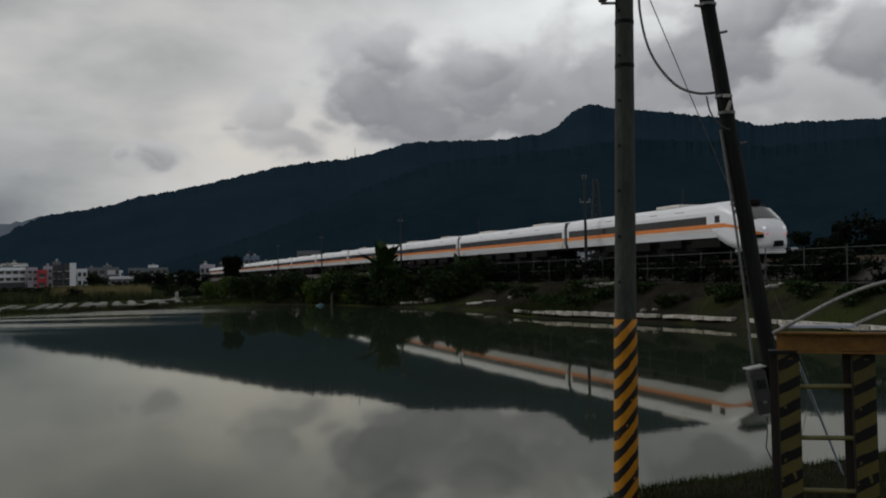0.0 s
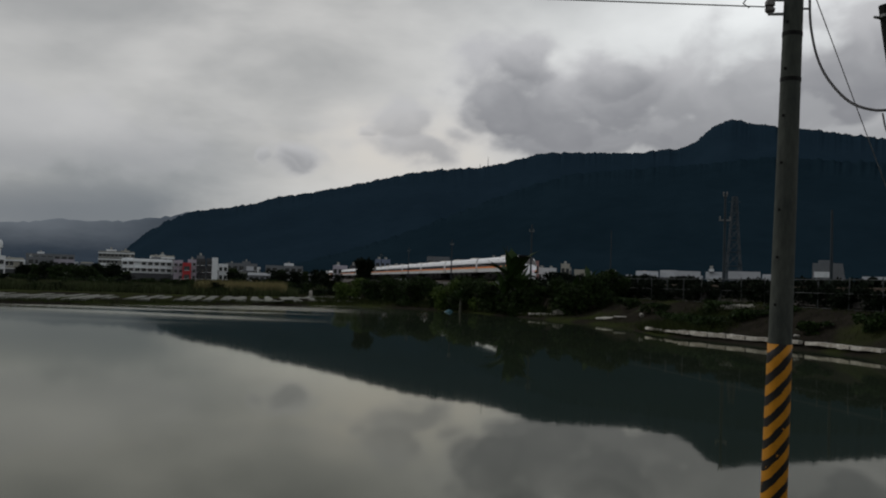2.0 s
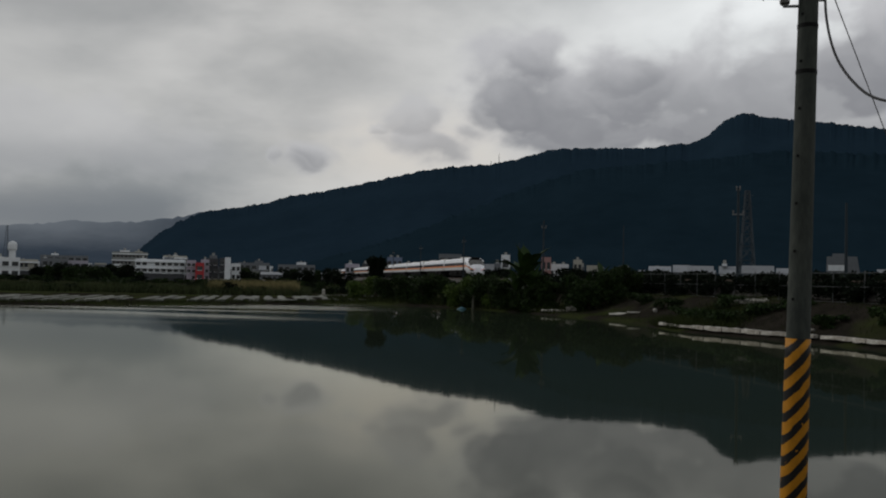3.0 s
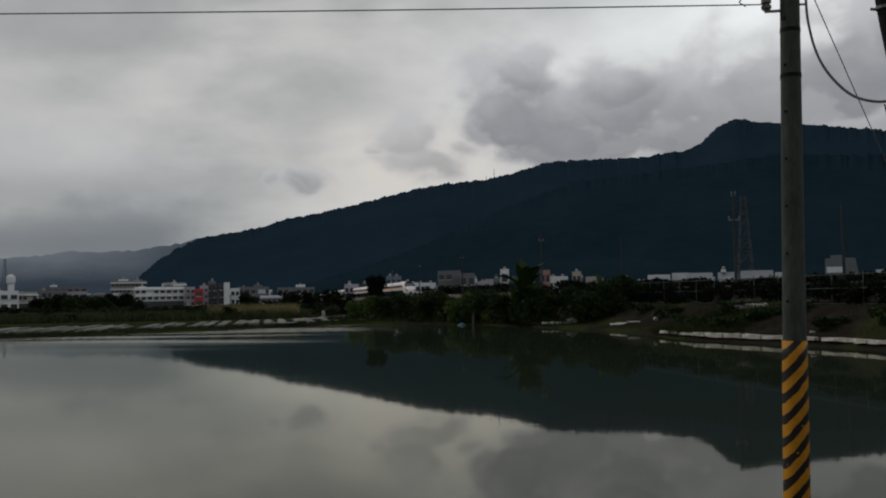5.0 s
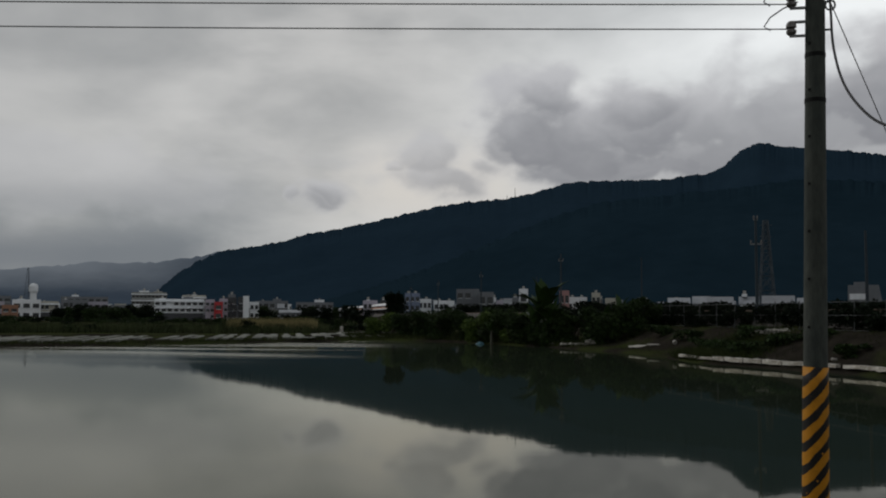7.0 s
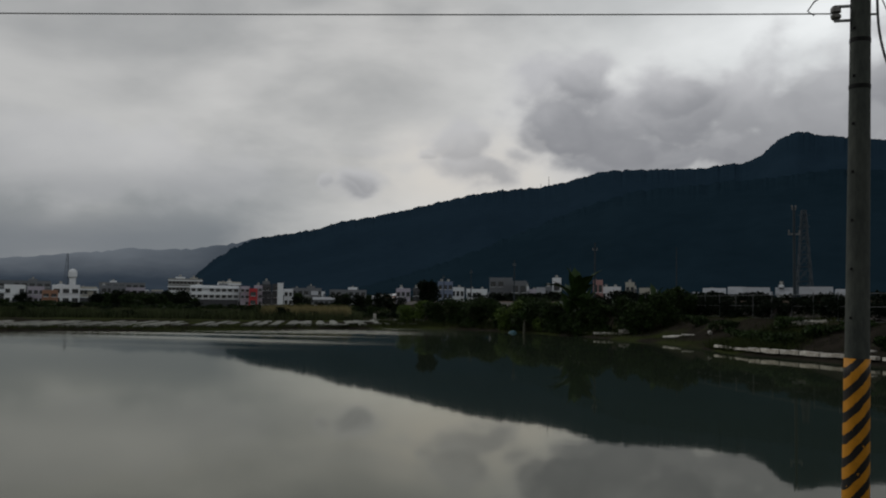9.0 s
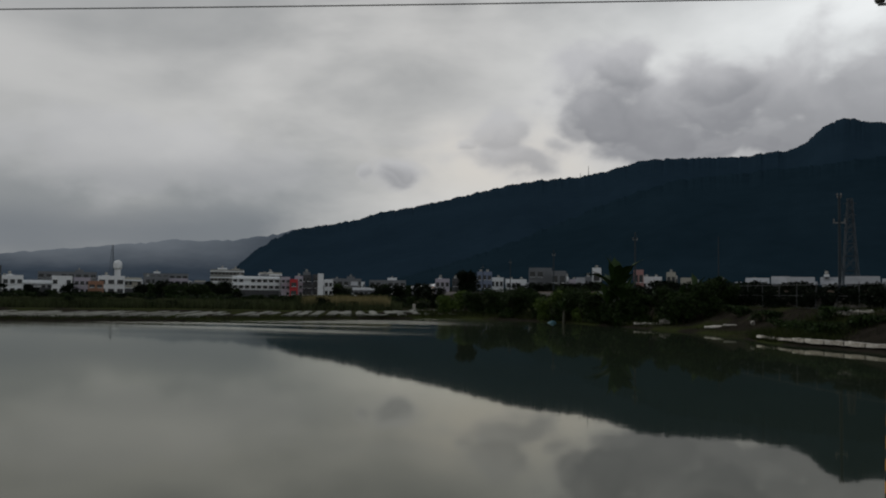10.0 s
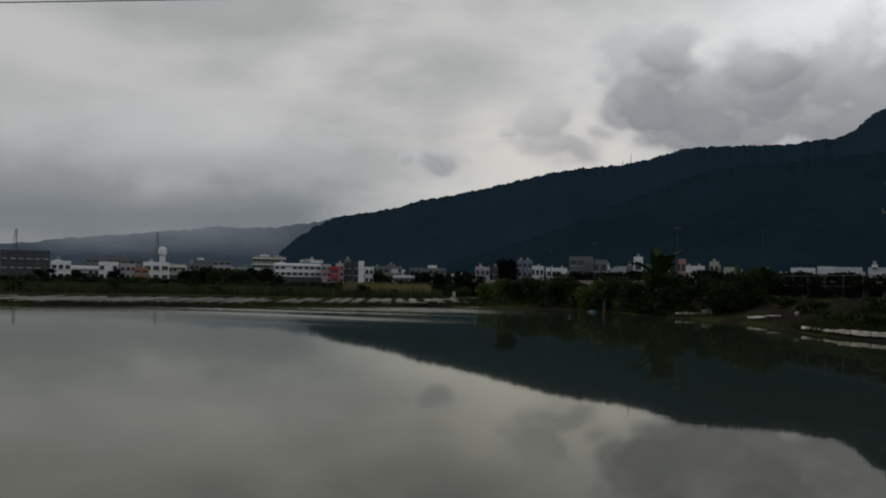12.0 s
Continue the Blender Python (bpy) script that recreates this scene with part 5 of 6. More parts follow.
scatter("near_grass", 40000, near_spot, 0.06, 0.006, M["grass"], "short rough grass on the near bank", 21)
scatter("near_weeds", 1500, near_spot, 0.12, 0.008, M["grass"], "taller weeds on the near bank", 27, 0.5)
scatter("slope_grass", 26000, strip_spot(15, 29, 22, 80), 0.13, 0.012, M["grass"], "sparse weeds on the bare railway slope", 22)
scatter("bank_grass", 16000, strip_spot(6, 24, 66, 100), 0.45, 0.03, M["grass"], "rough grass along the pond bank", 23)
scatter("reed_belt_green", 42000, strip_spot(-85, 5, 106, 124), 1.0, 0.05, M["reedgreen"], "dark green weeds behind the paddy", 24, 0.25)
scatter("slope_weeds", 9000, lambda rg: (lambda v: (v.x, v.y))(polar(6.6 + rg.gauss(0, 1.5), 54.0 + rg.gauss(0, 1.7))), 0.5, 0.018, M["grass"], "thick patch of weeds on the railway slope", 28, 0.45)
scatter("reed_belt_dry", 7000, strip_spot(-7, 3.6, 110, 122), 1.5, 0.05, M["reed"], "pale dry reeds behind the paddy", 25, 0.2)
scatter("paddy_edge_grass", 14000, lambda rg: (lambda v: (v.x, v.y))(by_track((q := rg.uniform(-70, 12)), np.interp(q, (-80, -57.6, -27.4, -15.4, -5, 8.1, 13), (60, 64.3, 70, 73, 79, 88.3, 89)) + rg.uniform(-0.8, 2.2))), 0.28, 0.025, M["grass"], "grass edge of the paddy dyke", 26)

# paddy: pale sheeted beds beyond the dyke
M["mulch"] = mat("wet_mulch_sheet", (0.185, 0.19, 0.165), (0.036, 0.040, 0.027), 0.6, 0.8, 0.4, rand=0.4, spec=0.2)
rp = random.Random(31)
for k in range(57):
    perp = -66 + k * 1.35 + rp.uniform(-0.25, 0.25)
    s0 = float(np.interp(perp, (-80, -57.6, -27.4, -15.4, -5, 8.1, 13), (60, 64.3, 70, 73, 79, 88.3, 89))) + 1.5 + rp.uniform(0, 0.6)
    s1 = s0 + rp.uniform(15, 18)
    if rp.random() < 0.3:
        s0 += rp.uniform(0, 5)
        s1 = s0 + rp.uniform(5, 12)
    ln = s1 - s0
    bm = bmesh.new()
    rows = []
    for j in range(13):
        y = ln * j / 12
        w = 0.36 * rp.uniform(0.65, 1.3)
        rows.append([bm.verts.new((x * w / 0.42, y, q)) for x, q in ((-0.45, -0.1), (-0.40, 0.04), (-0.2, 0.07), (0.2, 0.07), (0.40, 0.04), (0.45, -0.1))])
    for a, b in zip(rows, rows[1:]):
        for i in range(5):
            bm.faces.new((a[i], a[i + 1], b[i + 1], b[i]))
    bm.faces.new(rows[0]), bm.faces.new(rows[-1][::-1])
    o = obj("planting_bed", bm, M["mulch"])
    v = by_track(perp, s0)
    o.location, o.rotation_euler = (v.x, v.y, 0.35), (0, 0, TH)
    tagged(o, "long low bed covered with pale wet sheeting", "planting bed", "planting beds")

# loose pale sheets on the wet ground at the end of the paddy
for perp, s0, w, ln in ((1.6, 86.5, 2.2, 4.0), (4.6, 97.0, 3.2, 5.0), (6.9, 103.0, 2.4, 5.5), (9.6, 108.0, 3.4, 6.0), (11.6, 104.5, 2.0, 5.0), (-1.6, 90.0, 1.4, 9.0), (3.2, 91.5, 1.3, 4.0)):
    bm = bmesh.new()
    bmesh.ops.create_grid(bm, x_segments=9, y_segments=9, size=0.5)
    for v in bm.verts:
        k = noise.noise_vector(Vector((v.co.x * 4 + perp, v.co.y * 4, s0)))
        v.co = Vector(((v.co.x + k.x * 0.16) * w, (v.co.y + k.y * 0.16) * ln, 0.10 + k.z * 0.10))
    bmesh.ops.solidify(bm, geom=bm.faces, thickness=0.03)
    o = obj("ground_sheet", bm, M["mulch"], smooth=True)
    v = by_track(perp, s0)
    o.location, o.rotation_euler = (v.x, v.y, ground_z(v.x, v.y) + 0.02), (0, 0, TH)
    tagged(o, "crumpled pale plastic sheet on the wet field", "plastic sheet", "ground sheets")
# ragged clumps in the weed belt behind the paddy
rw = random.Random(61)
for k in range(44):
    v = by_track(-58 + k * 1.36 + rw.uniform(-0.5, 0.5), rw.uniform(107, 121))
    shrub("weed_clump", (v.x, v.y, ground_z(v.x, v.y)), rw.uniform(0.8, 1.7), rw.uniform(0.8, 1.55), 620, rw, M["leafdark" if k % 3 == 0 else "leaf"], "ragged dark clump in the weed belt", False, 0.15)
for k in range(11):
    v = by_track(5.0 + k * 1.25 + rw.uniform(-0.4, 0.4), rw.uniform(118, 132))
    shrub("weed_clump", (v.x, v.y, ground_z(v.x, v.y)), rw.uniform(1.0, 2.0), rw.uniform(0.8, 1.8), 700, rw, M["leafdark" if k % 2 else "leaf"], "ragged dark clump in the weed belt", False, 0.15)
v = by_track(6.7, 112)
o = obj("marker_post", box(bmesh.new(), 0, 0, 0.3, 0.35, 0.25, 0.9, bevel=0.04), M["slab"])
o.location = (v.x, v.y, ground_z(v.x, v.y))
tagged(o, "short pale concrete marker post in the field", "post")


# ---------------------------------------------------------------- town
PANE = {}


def building(az, d, w, top_el, depth, wall, floors=0, cols=0, extra=None, label="", base=0.3, turn=0.0, roof="flat", name="building", bands=False):
    """A block with slab edges, recessed-looking panes, parapet and roof tanks; width in degrees of view."""
    p = polar(az, d, base)
    root = new(name)
    root.location, root.rotation_euler = p, (0, 0, -radians(az + turn))
    W_, H_ = 2 * d * math.tan(radians(w / 2)), at_el(az, d, top_el) - base
    if roof == "gable":
        bm = box(bmesh.new(), 0, depth / 2, H_ * 0.36, W_, depth, H_ * 0.72)
        part("wall", bm, W[wall], root)
        bm = bmesh.new()
        h0, h1, o = H_ * 0.72, H_, 0.4
        a = [bm.verts.new(v) for v in ((-W_ / 2 - o, -o, h0), (-W_ / 2 - o, depth / 2, h1), (-W_ / 2 - o, depth + o, h0))]
        b = [bm.verts.new(v) for v in ((W_ / 2 + o, -o, h0), (W_ / 2 + o, depth / 2, h1), (W_ / 2 + o, depth + o, h0))]
        bm.faces.new(a), bm.faces.new(b[::-1]), bm.faces.new((a[0], b[0], b[1], a[1])), bm.faces.new((a[1], b[1], b[2], a[2])), bm.faces.new((a[2], b[2], b[0], a[0]))
        part("roof", bm, M["roofmetal"], root)
    else:
        part("wall", box(bmesh.new(), 0, depth / 2, H_ / 2, W_, depth, H_), W[wall], root)
        bm = bmesh.new()
        for y in (0.1, depth - 0.1):
            box(bm, 0, y, H_ + 0.35, W_, 0.2, 0.7)
        for x in (-W_ / 2 + 0.1, W_ / 2 - 0.1):
            box(bm, x, depth / 2, H_ + 0.35, 0.2, depth - 0.4, 0.7)
        part("parapet", bm, W[wall], root)
    if floors and cols:
        fh, cw = H_ * (0.72 if roof == "gable" else 1) / floors, W_ / cols
        key = (round(fh, 1), round(cw, 1))
        if key not in PANE:
            PANE[key] = (mesh_of("pane", box(bmesh.new(), 0, 0, 0, cw * 0.68, 0.16, fh * 0.50), M["winglass"]),
                         mesh_of("sill", box(bmesh.new(), 0, 0, 0, cw * 0.66, 0.5, 0.16), W["white"]))
        for f in range(floors):
            for c in range(cols):
                if (f * 7 + c * 3 + int(az * 5)) % 11 == 0:
                    continue
                o = new("window", PANE[key][0])
                o.parent, o.location = root, (-W_ / 2 + (c + 0.5) * cw, -0.05, (f + 0.55) * fh)
                o2 = new("sill", PANE[key][1])
                o2.parent, o2.location = o, (0, -0.15, -fh * 0.25)
        if bands:
            for f in range(1, floors + 1):
                part("balcony_slab", box(bmesh.new(), 0, -0.7, f * fh - 0.2, W_ + 0.3, 1.4, 0.5), W["white"], root)
        if bands:
            # dark box put in for the shade along the ground floor
            part("shop_shade", box(bmesh.new(), 0, -0.8, 1.25, W_ * 0.97, 1.4, 2.5), W["dark"], root, "dark box painted as the shade of the ground floor")
    if extra:
        for dx, ww, hh, mt in extra:
            z0 = H_
            hh *= 0.6
            part("roof_house", box(bmesh.new(), dx * W_ / 2, depth / 2, z0 + hh / 2, ww * 0.7, min(depth * 0.5, 5), hh), W[mt], root)
            part("water_tank", tube(bmesh.new(), [(dx * W_ / 2, depth / 2, z0 + hh), (dx * W_ / 2, depth / 2, z0 + hh + 1.0)], 0.45, 12), M["pipe"], root)
    tagged(root, (label if len(label.split()) > 3 else label + " in the town"), "building", "town buildings")
    return root


D = 350
# the white, red and dark blocks
building(-26.15, D, 2.9, 0.55, 10, "white", 3, 8, ((-0.7, 3, 1.6, "white"), (0.35, 5, 2.6, "grey")), "white three-storey building with balconies", bands=True)
building(-25.3, D + 12, 1.4, 0.80, 9, "cream", 3, 4, ((0.0, 3, 1.6, "white"),), "cream apartment block with balconies", bands=True)
building(-24.35, D - 4, 0.55, 0.55, 8, "lilac", 3, 2, (), "pale lilac three-storey house")
building(-23.85, D - 8, 0.5, 0.42, 7, "red", 2, 1, (), "bright red shop front building")
building(-23.55, D, 0.5, 0.62, 8, "lilac", 3, 2, ((0.0, 2, 1.2, "white"),), "pale lilac three-storey house")
building(-23.1, D + 3, 0.7, 0.70, 9, "dark", 3, 2, ((0.1, 4, 3.2, "grey"),), "dark clad building with a stair tower")
building(-22.5, D + 2, 0.40, 0.74, 8, "dark", 3, 1, (), "dark clad narrow building")
building(-22.2, D - 6, 0.36, 0.80, 7, "white", 0, 0, (), "tall plain white end wall of a building")
building(-21.7, D + 20, 0.55, 0.45, 8, "white", 2, 2, (), "white two-storey house")
building(-27.9, D + 70, 2.0, 0.95, 12, "greycream", 4, 9, ((-0.3, 6, 2.4, "white"), (0.5, 5, 2.0, "cream")), "cream school-like block with long balconies", bands=True)
building(-29.3, D + 30, 1.6, 0.15, 9, "grey", 2, 4, (), "low grey building")
building(-28.6, D - 10, 0.35, 0.20, 5, "white", 1, 1, (), "small white hut")
building(-20.6, D + 120, 1.9, 0.55, 10, "grey", 2, 5, ((0.3, 6, 3, "grey"),), "hazy grey building at the mountain foot")
building(-19.5, D + 10, 1.3, 0.10, 9, "grey", 1, 4, (), "long low grey shed", roof="gable")
building(-18.0, D + 260, 2.3, 0.52, 12, "grey", 2, 6, ((0.25, 9, 4.0, "white"),), "distant long grey factory building")
# houses further left
building(-39.9, 300, 1.1, 0.30, 9, "white", 2, 3, ((-0.3, 3, 1.6, "white"),), "white two-storey house with dark openings")
building(-41.8, 330, 2.6, 0.85, 12, "dark", 3, 6, (), "large dark grey block")
building(-38.6, 310, 1.6, 0.05, 9, "white", 1, 5, (), "row of low pale shops", bands=True)
building(-37.3, 305, 1.1, 0.32, 9, "white", 2, 3, (), "white two-storey house")
building(-36.2, 310, 0.9, 0.25, 9, "lilac", 2, 3, (), "pale two-storey house")
building(-35.45, 296, 0.85, 0.05, 8, "brown", 2, 2, (), "brown brick-clad house")
building(-34.6, 312, 1.5, 0.38, 9, "white", 2, 3, ((-0.4, 3, 1.5, "white"),), "white two-storey house with dark windows")
building(-33.4, 318, 1.0, 0.30, 9, "cream", 2, 4, (), "cream house with open balconies", bands=True)
building(-32.0, 420, 1.4, 0.45, 10, "grey", 2, 4, (), "hazy grey low building")
building(-30.8, 430, 1.2, 0.35, 10, "lilac", 2, 3, (), "hazy pale low building")
building(-43.6, 340, 1.8, 0.20, 10, "white", 2, 4, (), "white two-storey house")
building(-37.0, 520, 3.2, 0.62, 12, "grey", 3, 8, ((0.4, 6, 3, "grey"),), "hazy grey distant block")
building(-31.5, 620, 2.6, 0.66, 12, "grey", 3, 7, ((-0.4, 6, 3, "white"),), "hazy grey distant block")
# behind the shrubs and the railway
building(-14.55, 330, 0.9, 0.62, 8, "lilac", 2, 3, ((-0.3, 2, 1.6, "white"),), "pale pinkish houses behind the trees")
building(-15.9, 340, 1.1, 0.15, 8, "grey", 1, 3, (), "low grey shed", roof="gable")
building(-11.9, 300, 0.95, 1.10, 8, "blue", 3, 3, ((-0.5, 1.6, 0.8, "white"), (0.4, 1.6, 0.8, "white")), "blue-grey three-storey house with roof tanks")
building(-11.1, 320, 0.8, 0.75, 8, "white", 2, 3, ((0.2, 2, 0.8, "white"),), "white house with roof tanks")
building(-8.4, 300, 1.45, 1.40, 9, "grey", 3, 3, (), "grey concrete three-storey building")
building(-7.25, 290, 0.95, 1.22, 8, "grey", 2, 2, (), "grey concrete block with one large opening")
building(-9.9, 330, 1.3, 0.66, 8, "white", 2, 4, ((-0.5, 1.8, 0.9, "white"), (0.5, 1.8, 0.9, "white")), "row of white houses with steel roof tanks")
building(-5.5, 310, 1.2, 0.98, 8, "white", 2, 3, (), "white house with a pitched roof", roof="gable")
building(-4.9, 305, 0.55, 1.45, 7, "white", 2, 1, ((0, 2, 1.0, "lilac"),), "narrow tall white house")
building(-6.3, 330, 0.6, 0.72, 7, "lilac", 2, 2, ((0, 1.5, 0.6, "white"),), "pale house with roof tanks")
building(-2.35, 300, 0.6, 1.36, 7, "pink", 2, 2, (), "pinkish house with a flat roof")
building(-1.6, 310, 1.3, 0.95, 8, "white", 1, 3, ((-0.4, 1.6, 0.8, "white"), (0.5, 1.6, 0.8, "white")), "low white houses with roof tanks")
building(-0.4, 320, 0.55, 1.25, 7, "cream", 2, 2, ((0, 2.2, 1.1, "grey"),), "cream house with a roof shed")
building(0.6, 320, 0.9, 0.92, 7, "cream", 1, 3, (), "low cream houses")
building(2.4, 260, 0.45, 1.08, 6, "white", 1, 1, (), "small white house", roof="gable")
building(4.6, 270, 1.2, 1.12, 14, "grey", 1, 3, (), "long low grey shed with pale metal roof", roof="gable")
building(5.9, 275, 0.9, 1.22, 14, "grey", 1, 2, (), "grey metal shed", roof="gable")
building(7.0, 265, 1.4, 1.20, 14, "grey", 1, 3, (), "grey metal shed with a light roof", roof="gable")
building(8.65, 270, 1.0, 1.20, 10, "white", 1, 4, ((-0.5, 2.0, 1.2, "white"),), "low white house with a roof dish", roof="gable")
building(10.3, 268, 1.7, 1.28, 12, "grey", 1, 4, (), "row of low sheds with pale roofs", roof="gable")
building(12.0, 275, 1.2, 1.15, 12, "greycream", 1, 3, (), "low grey-cream shed", roof="gable")
root = new("industrial_hall")
root.location, root.rotation_euler = polar(15.0, 230, 0.3), (0, 0, -radians(15.0))
hh = at_el(15, 230, 1.88) - 0.3
bm = bmesh.new()
lo = [bm.verts.new(v) for v in ((-3.9, 0, 0), (4.3, 0, 0), (4.3, 12, 0), (-3.9, 12, 0))]
hi = [bm.verts.new(v) for v in ((-3.7, 0.4, hh), (2.8, 0.4, hh), (2.8, 11, hh), (-3.7, 11, hh))]
for k in range(4):
    bm.faces.new((lo[k], lo[(k + 1) % 4], hi[(k + 1) % 4], hi[k]))
bm.faces.new(hi)
part("wall", bm, W["grey"], root)
part("light_strip", box(bmesh.new(), -1.6, 0.25, hh * 0.72, 3.6, 0.2, hh * 0.14), W["white"], root, "pale ventilation strip")
part("roof_house", box(bmesh.new(), -1.0, 5, hh + 0.4, 3.0, 4, 0.8), W["grey"], root)
tagged(root, "large grey industrial hall with sloping end and light strip", "building", "town buildings")
building(17.6, 260, 1.6, 1.2, 12, "grey", 1, 3, (), "low grey shed", roof="gable")
building(20.6, 250, 1.5, 1.25, 12, "lilac", 1, 3, (), "low pale shed", roof="gable")
building(23.2, 265, 2.2, 1.1, 12, "grey", 1, 4, (), "low grey shed", roof="gable")

# small houses crowded between and behind the larger ones
rh = random.Random(77)
TONES = ("white", "grey", "cream", "lilac", "dark", "white", "greycream", "grey")
WORDS = dict(white="white", grey="grey", cream="cream", lilac="pale lilac", dark="dark grey", greycream="grey-cream")
for k in range(48):
    az = -44.5 + k * 0.57 + rh.uniform(-0.2, 0.2)
    tone, shape = rh.choice(TONES), rh.choice(("flat", "flat", "gable"))
    building(az, rh.uniform(400, 640), rh.uniform(0.25, 0.65), rh.uniform(0.0, 0.5), rh.uniform(7, 10), tone, rh.choice((1, 2, 2)), rh.choice((2, 3)),
             ((rh.uniform(-0.5, 0.5), 2.0, 1.6, "white"),) if shape == "flat" and k % 2 else None, "small %s house with a %s roof" % (WORDS[tone], "flat" if shape == "flat" else "pitched"), roof=shape, name="house")
for k in range(20):
    az = -13.5 + k * 1.12 + rh.uniform(-0.3, 0.3)
    tone, shape = rh.choice(TONES), rh.choice(("flat", "gable"))
    building(az, rh.uniform(300, 380), rh.uniform(0.2, 0.45), rh.uniform(0.6, 0.98), 7, tone, 2, 2,
             ((0, 1.6, 1.4, "white"),) if shape == "flat" else None, "small %s house with a %s roof" % (WORDS[tone], "flat" if shape == "flat" else "pitched"), roof=shape, name="house")

# radio mast and water tower on the skyline
root = new("water_tower")
root.location = polar(-34.25, 760, 0)
H = at_el(-34.25, 760, 1.45)
part("tower_shaft", tube(bmesh.new(), [(0, 0, 0), (0, 0, H * 0.72)], [2.6, 2.3], 16), W["white"], root)
part("tank", tube(bmesh.new(), [(0, 0, H * 0.70), (0, 0, H * 0.76), (0, 0, H * 0.9), (0, 0, H * 0.97), (0, 0, H)], [2.3, 3.3, 3.3, 2.4, 0.5], 18), W["white"], root)
tagged(root, "white round water tower above the roofs", "water tower")
for az, d, el, w in ((-34.55, 800, 2.35, 2.6), (-42.3, 700, 2.2, 2.4)):
    root = new("radio_mast")
    root.location = polar(az, d, 0)
    H = at_el(az, d, el)
    for c in ((-1, -1), (1, -1), (0, 1)):
        part("leg", tube(bmesh.new(), [(c[0] * w, c[1] * w, 0), (c[0] * 0.5, c[1] * 0.5, H)], 0.16, 5), M["lattice"], root)
    for k in range(14):
        z0, z1 = H * k / 14, H * (k + 1) / 14
        q = w + (0.5 - w) * k / 14
        part("bracing", tube(bmesh.new(), [(-q, -q, z0), (q, -q, z1)], 0.12, 4), M["lattice"], root)
    tagged(root, "grey lattice radio mast over the town", "mast")
# a pale house half way up the mountain
hut = min((v for v in SLOPE if math.hypot(v[0], v[1]) < 3100), key=lambda v: abs(math.degrees(math.atan2(v[0], v[1])) + 5.5) * 3 + abs(math.degrees(math.atan2(v[2] - EYE, math.hypot(v[0], v[1]))) - true_el(-5.5, 3.72)))
root = new("hillside_house")
root.location, root.rotation_euler = hut, (0, 0, radians(5.5))
part("wall", box(bmesh.new(), 0, 0, 1.2, 13, 6, 3.2), W["white"], root)
part("roof", box(bmesh.new(), 0, 0, 3.0, 14, 7, 0.5), M["roofmetal"], root)
tagged(root, "small pale house on the forested slope", "house")
# transmitter on the ridge
for az in (-5.4, -5.9):
    root = new("ridge_mast")
    root.location = polar(az, 3280, 2 + 3280 * math.tan(radians(true_el(az, 7.2))))
    part("mast_shaft", tube(bmesh.new(), [(0, 0, 0), (0, 0, 42 if az > -5.5 else 16)], [1.2, 0.7], 6), M["lattice"], root)
    tagged(root, "thin transmitter mast on the mountain ridge", "mast")
# dark tree belts among the houses
rt = random.Random(44)
for k in range(52):
    p = polar(-45 + k * 0.55 + rt.uniform(-0.15, 0.15), rt.uniform(225, 245))
    shrub("field_bush", (p.x, p.y, ground_z(p.x, p.y)), rt.uniform(1.3, 2.4), rt.uniform(0.7, 1.5), 420, rt, M["leaf" if k % 4 else "leafdark"], "low dark bush in the field before the town", False, 0.22)
for k in range(46):
    az = -44 + k * 0.62 + rt.uniform(-0.2, 0.2)
    if -26.8 < az < -21.8:
        continue
    p = polar(az, rt.uniform(262, 285))
    shrub("town_bush", (p.x, p.y, ground_z(p.x, p.y)), rt.uniform(1.8, 3.2), rt.uniform(1.0, 2.0), 520, rt, M["leaf" if k % 3 else "leafdark"], "dark bush at the edge of the town", False, 0.30)
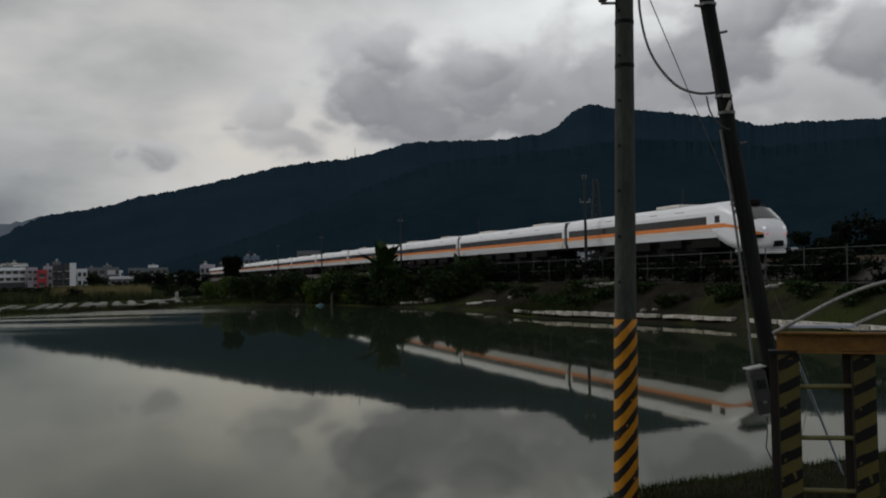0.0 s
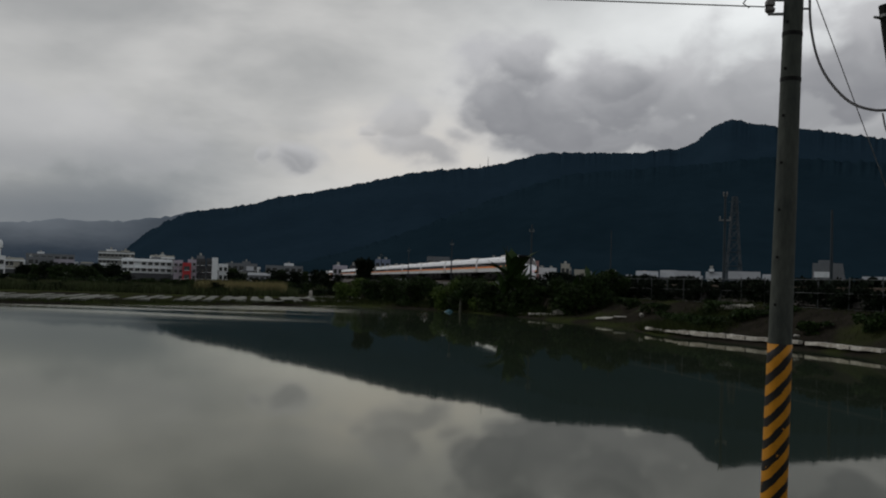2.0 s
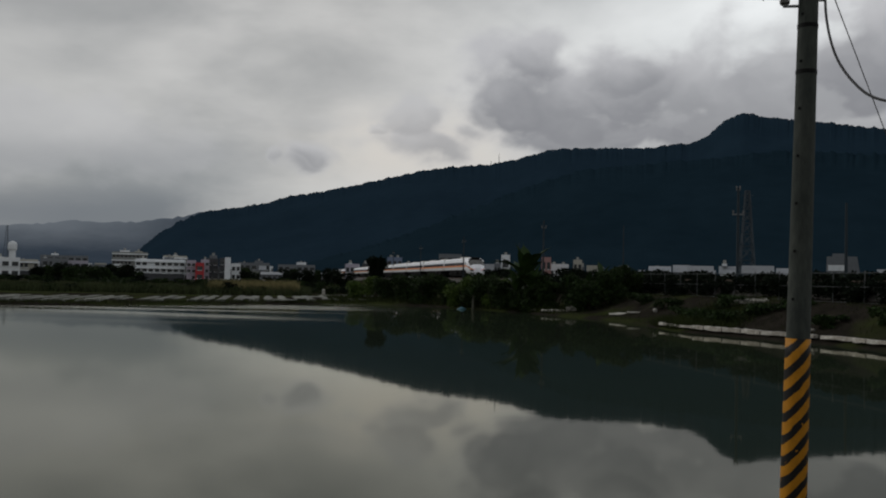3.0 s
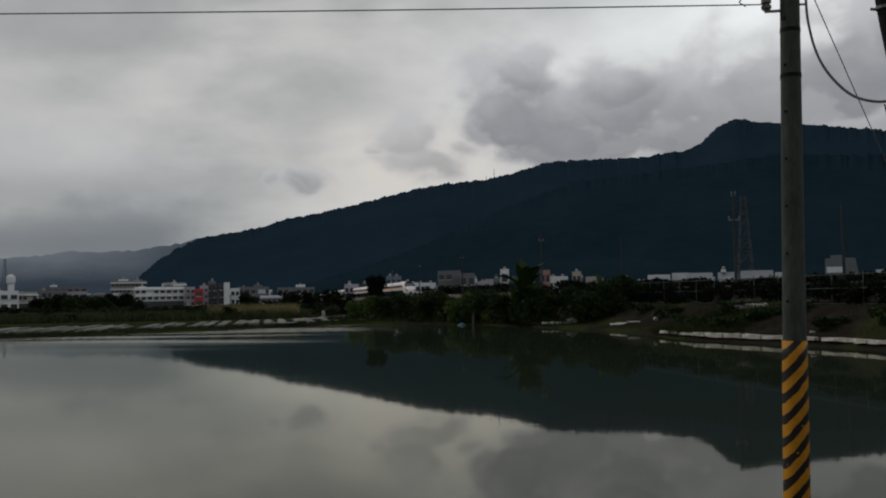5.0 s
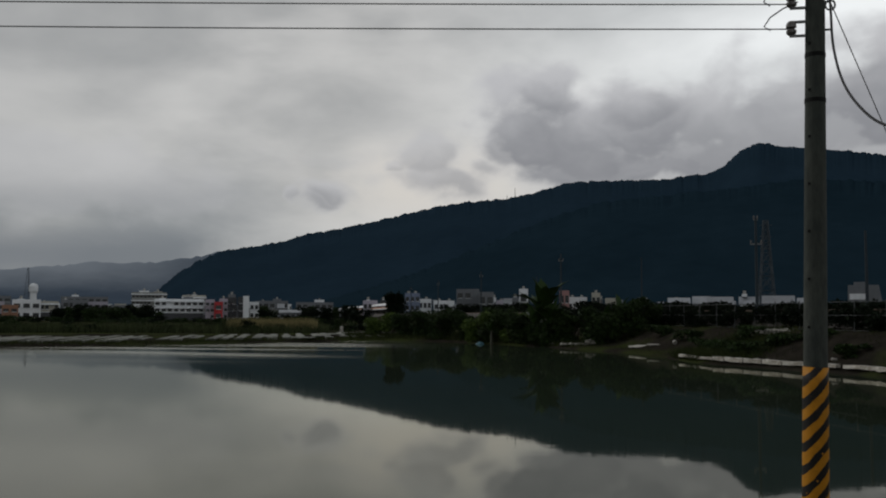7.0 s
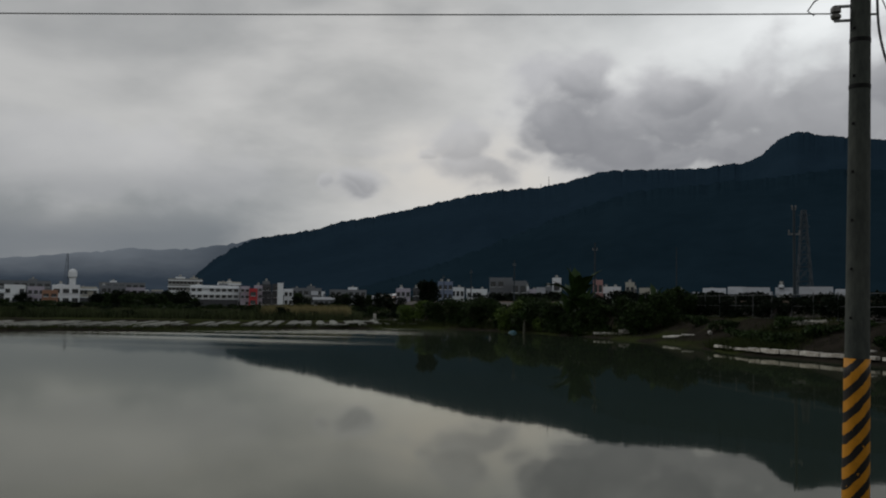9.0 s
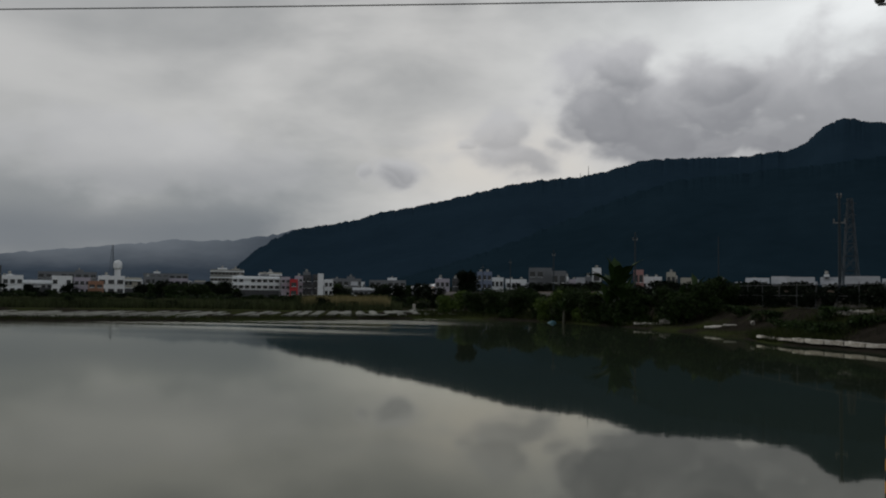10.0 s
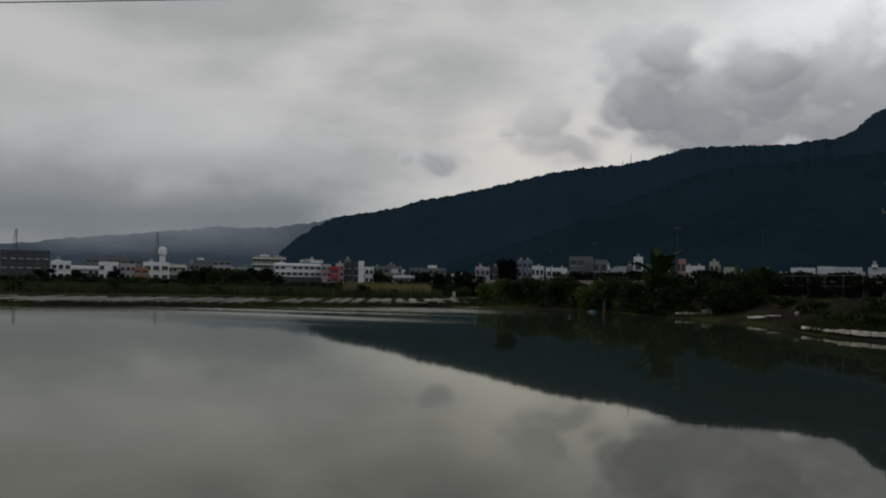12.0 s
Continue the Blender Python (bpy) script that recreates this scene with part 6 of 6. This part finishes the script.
for az, d, r, h in ((-31.8, 290, 4.5, 5.5), (-30.6, 295, 4.0, 5.0), (-33.0, 285, 3.5, 4.0), (-29.0, 300, 3.6, 4.2), (-36.8, 290, 3.0, 4.0), (-21.0, 300, 4.0, 4.0), (-18.6, 280, 5.0, 5.0),
                    (-17.4, 240, 4.0, 4.4), (-16.2, 230, 3.6, 4.8), (-15.2, 215, 3.2, 3.8), (-13.0, 250, 4.0, 5.0), (-9.2, 250, 4.0, 4.8), (-6.0, 240, 3.6, 4.8), (-3.2, 230, 3.6, 4.9), (0.8, 220, 3.8, 4.9),
                    (3.2, 210, 4.0, 5.2), (13.2, 190, 4.0, 5.2), (-40.8, 280, 3.2, 3.6), (-39.0, 285, 2.6, 3.4), (21.8, 150, 4.5, 5.6), (24.0, 150, 4.5, 5.4), (23.9, 95, 3.4, 6.9), (25.7, 98, 3.4, 6.4), (22.3, 102, 2.8, 5.6), (27.4, 96, 3.6, 6.6), (18.6, 170, 4.0, 5.0)):
    p = polar(az, d)
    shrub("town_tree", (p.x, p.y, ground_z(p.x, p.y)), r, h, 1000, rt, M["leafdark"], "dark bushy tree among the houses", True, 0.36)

for k in range(17):
    p = polar(-32.6 + k * 0.31 + rt.uniform(-0.12, 0.12), rt.uniform(258, 292))
    shrub("town_tree", (p.x, p.y, ground_z(p.x, p.y)), rt.uniform(2.2, 3.6), rt.uniform(3.0, 5.4), 1100, rt, M["leafdark" if k % 3 == 0 else "leaf"], "dark bushy tree among the houses", True, 0.32)
for k in range(18):
    p = polar(-22 + k * 0.5 + rt.uniform(-0.2, 0.2), rt.uniform(400, 470))
    shrub("foothill_tree", (p.x, p.y, ground_z(p.x, p.y)), rt.uniform(3.5, 5.5), rt.uniform(4.0, 6.5), 900, rt, M["leaf" if k % 3 else "leafdark"], "dark tree at the foot of the mountain", True, 0.5)


# ---------------------------------------------------------------- movement
def motions():
    """The train draws away along the line at a steady pace."""
    rows = []
    for t in (0.0, 0.1, 0.2, 0.4, 0.7, 1.0, 1.5, 2.0, 2.5, 3.0, 4.0, 5.0, 6.0, 7.0, 8.0, 9.0, 10.0, 11.0, 11.5, 11.8, 11.9, 12.0):
        v = by_track(TRACK, 38.05 + 33.03 * t, RAIL_Z)
        rows.append((t, pose(v.x, v.y, v.z, 0, 0, 19.8)))
    walk(TRAIN, rows)


motions()
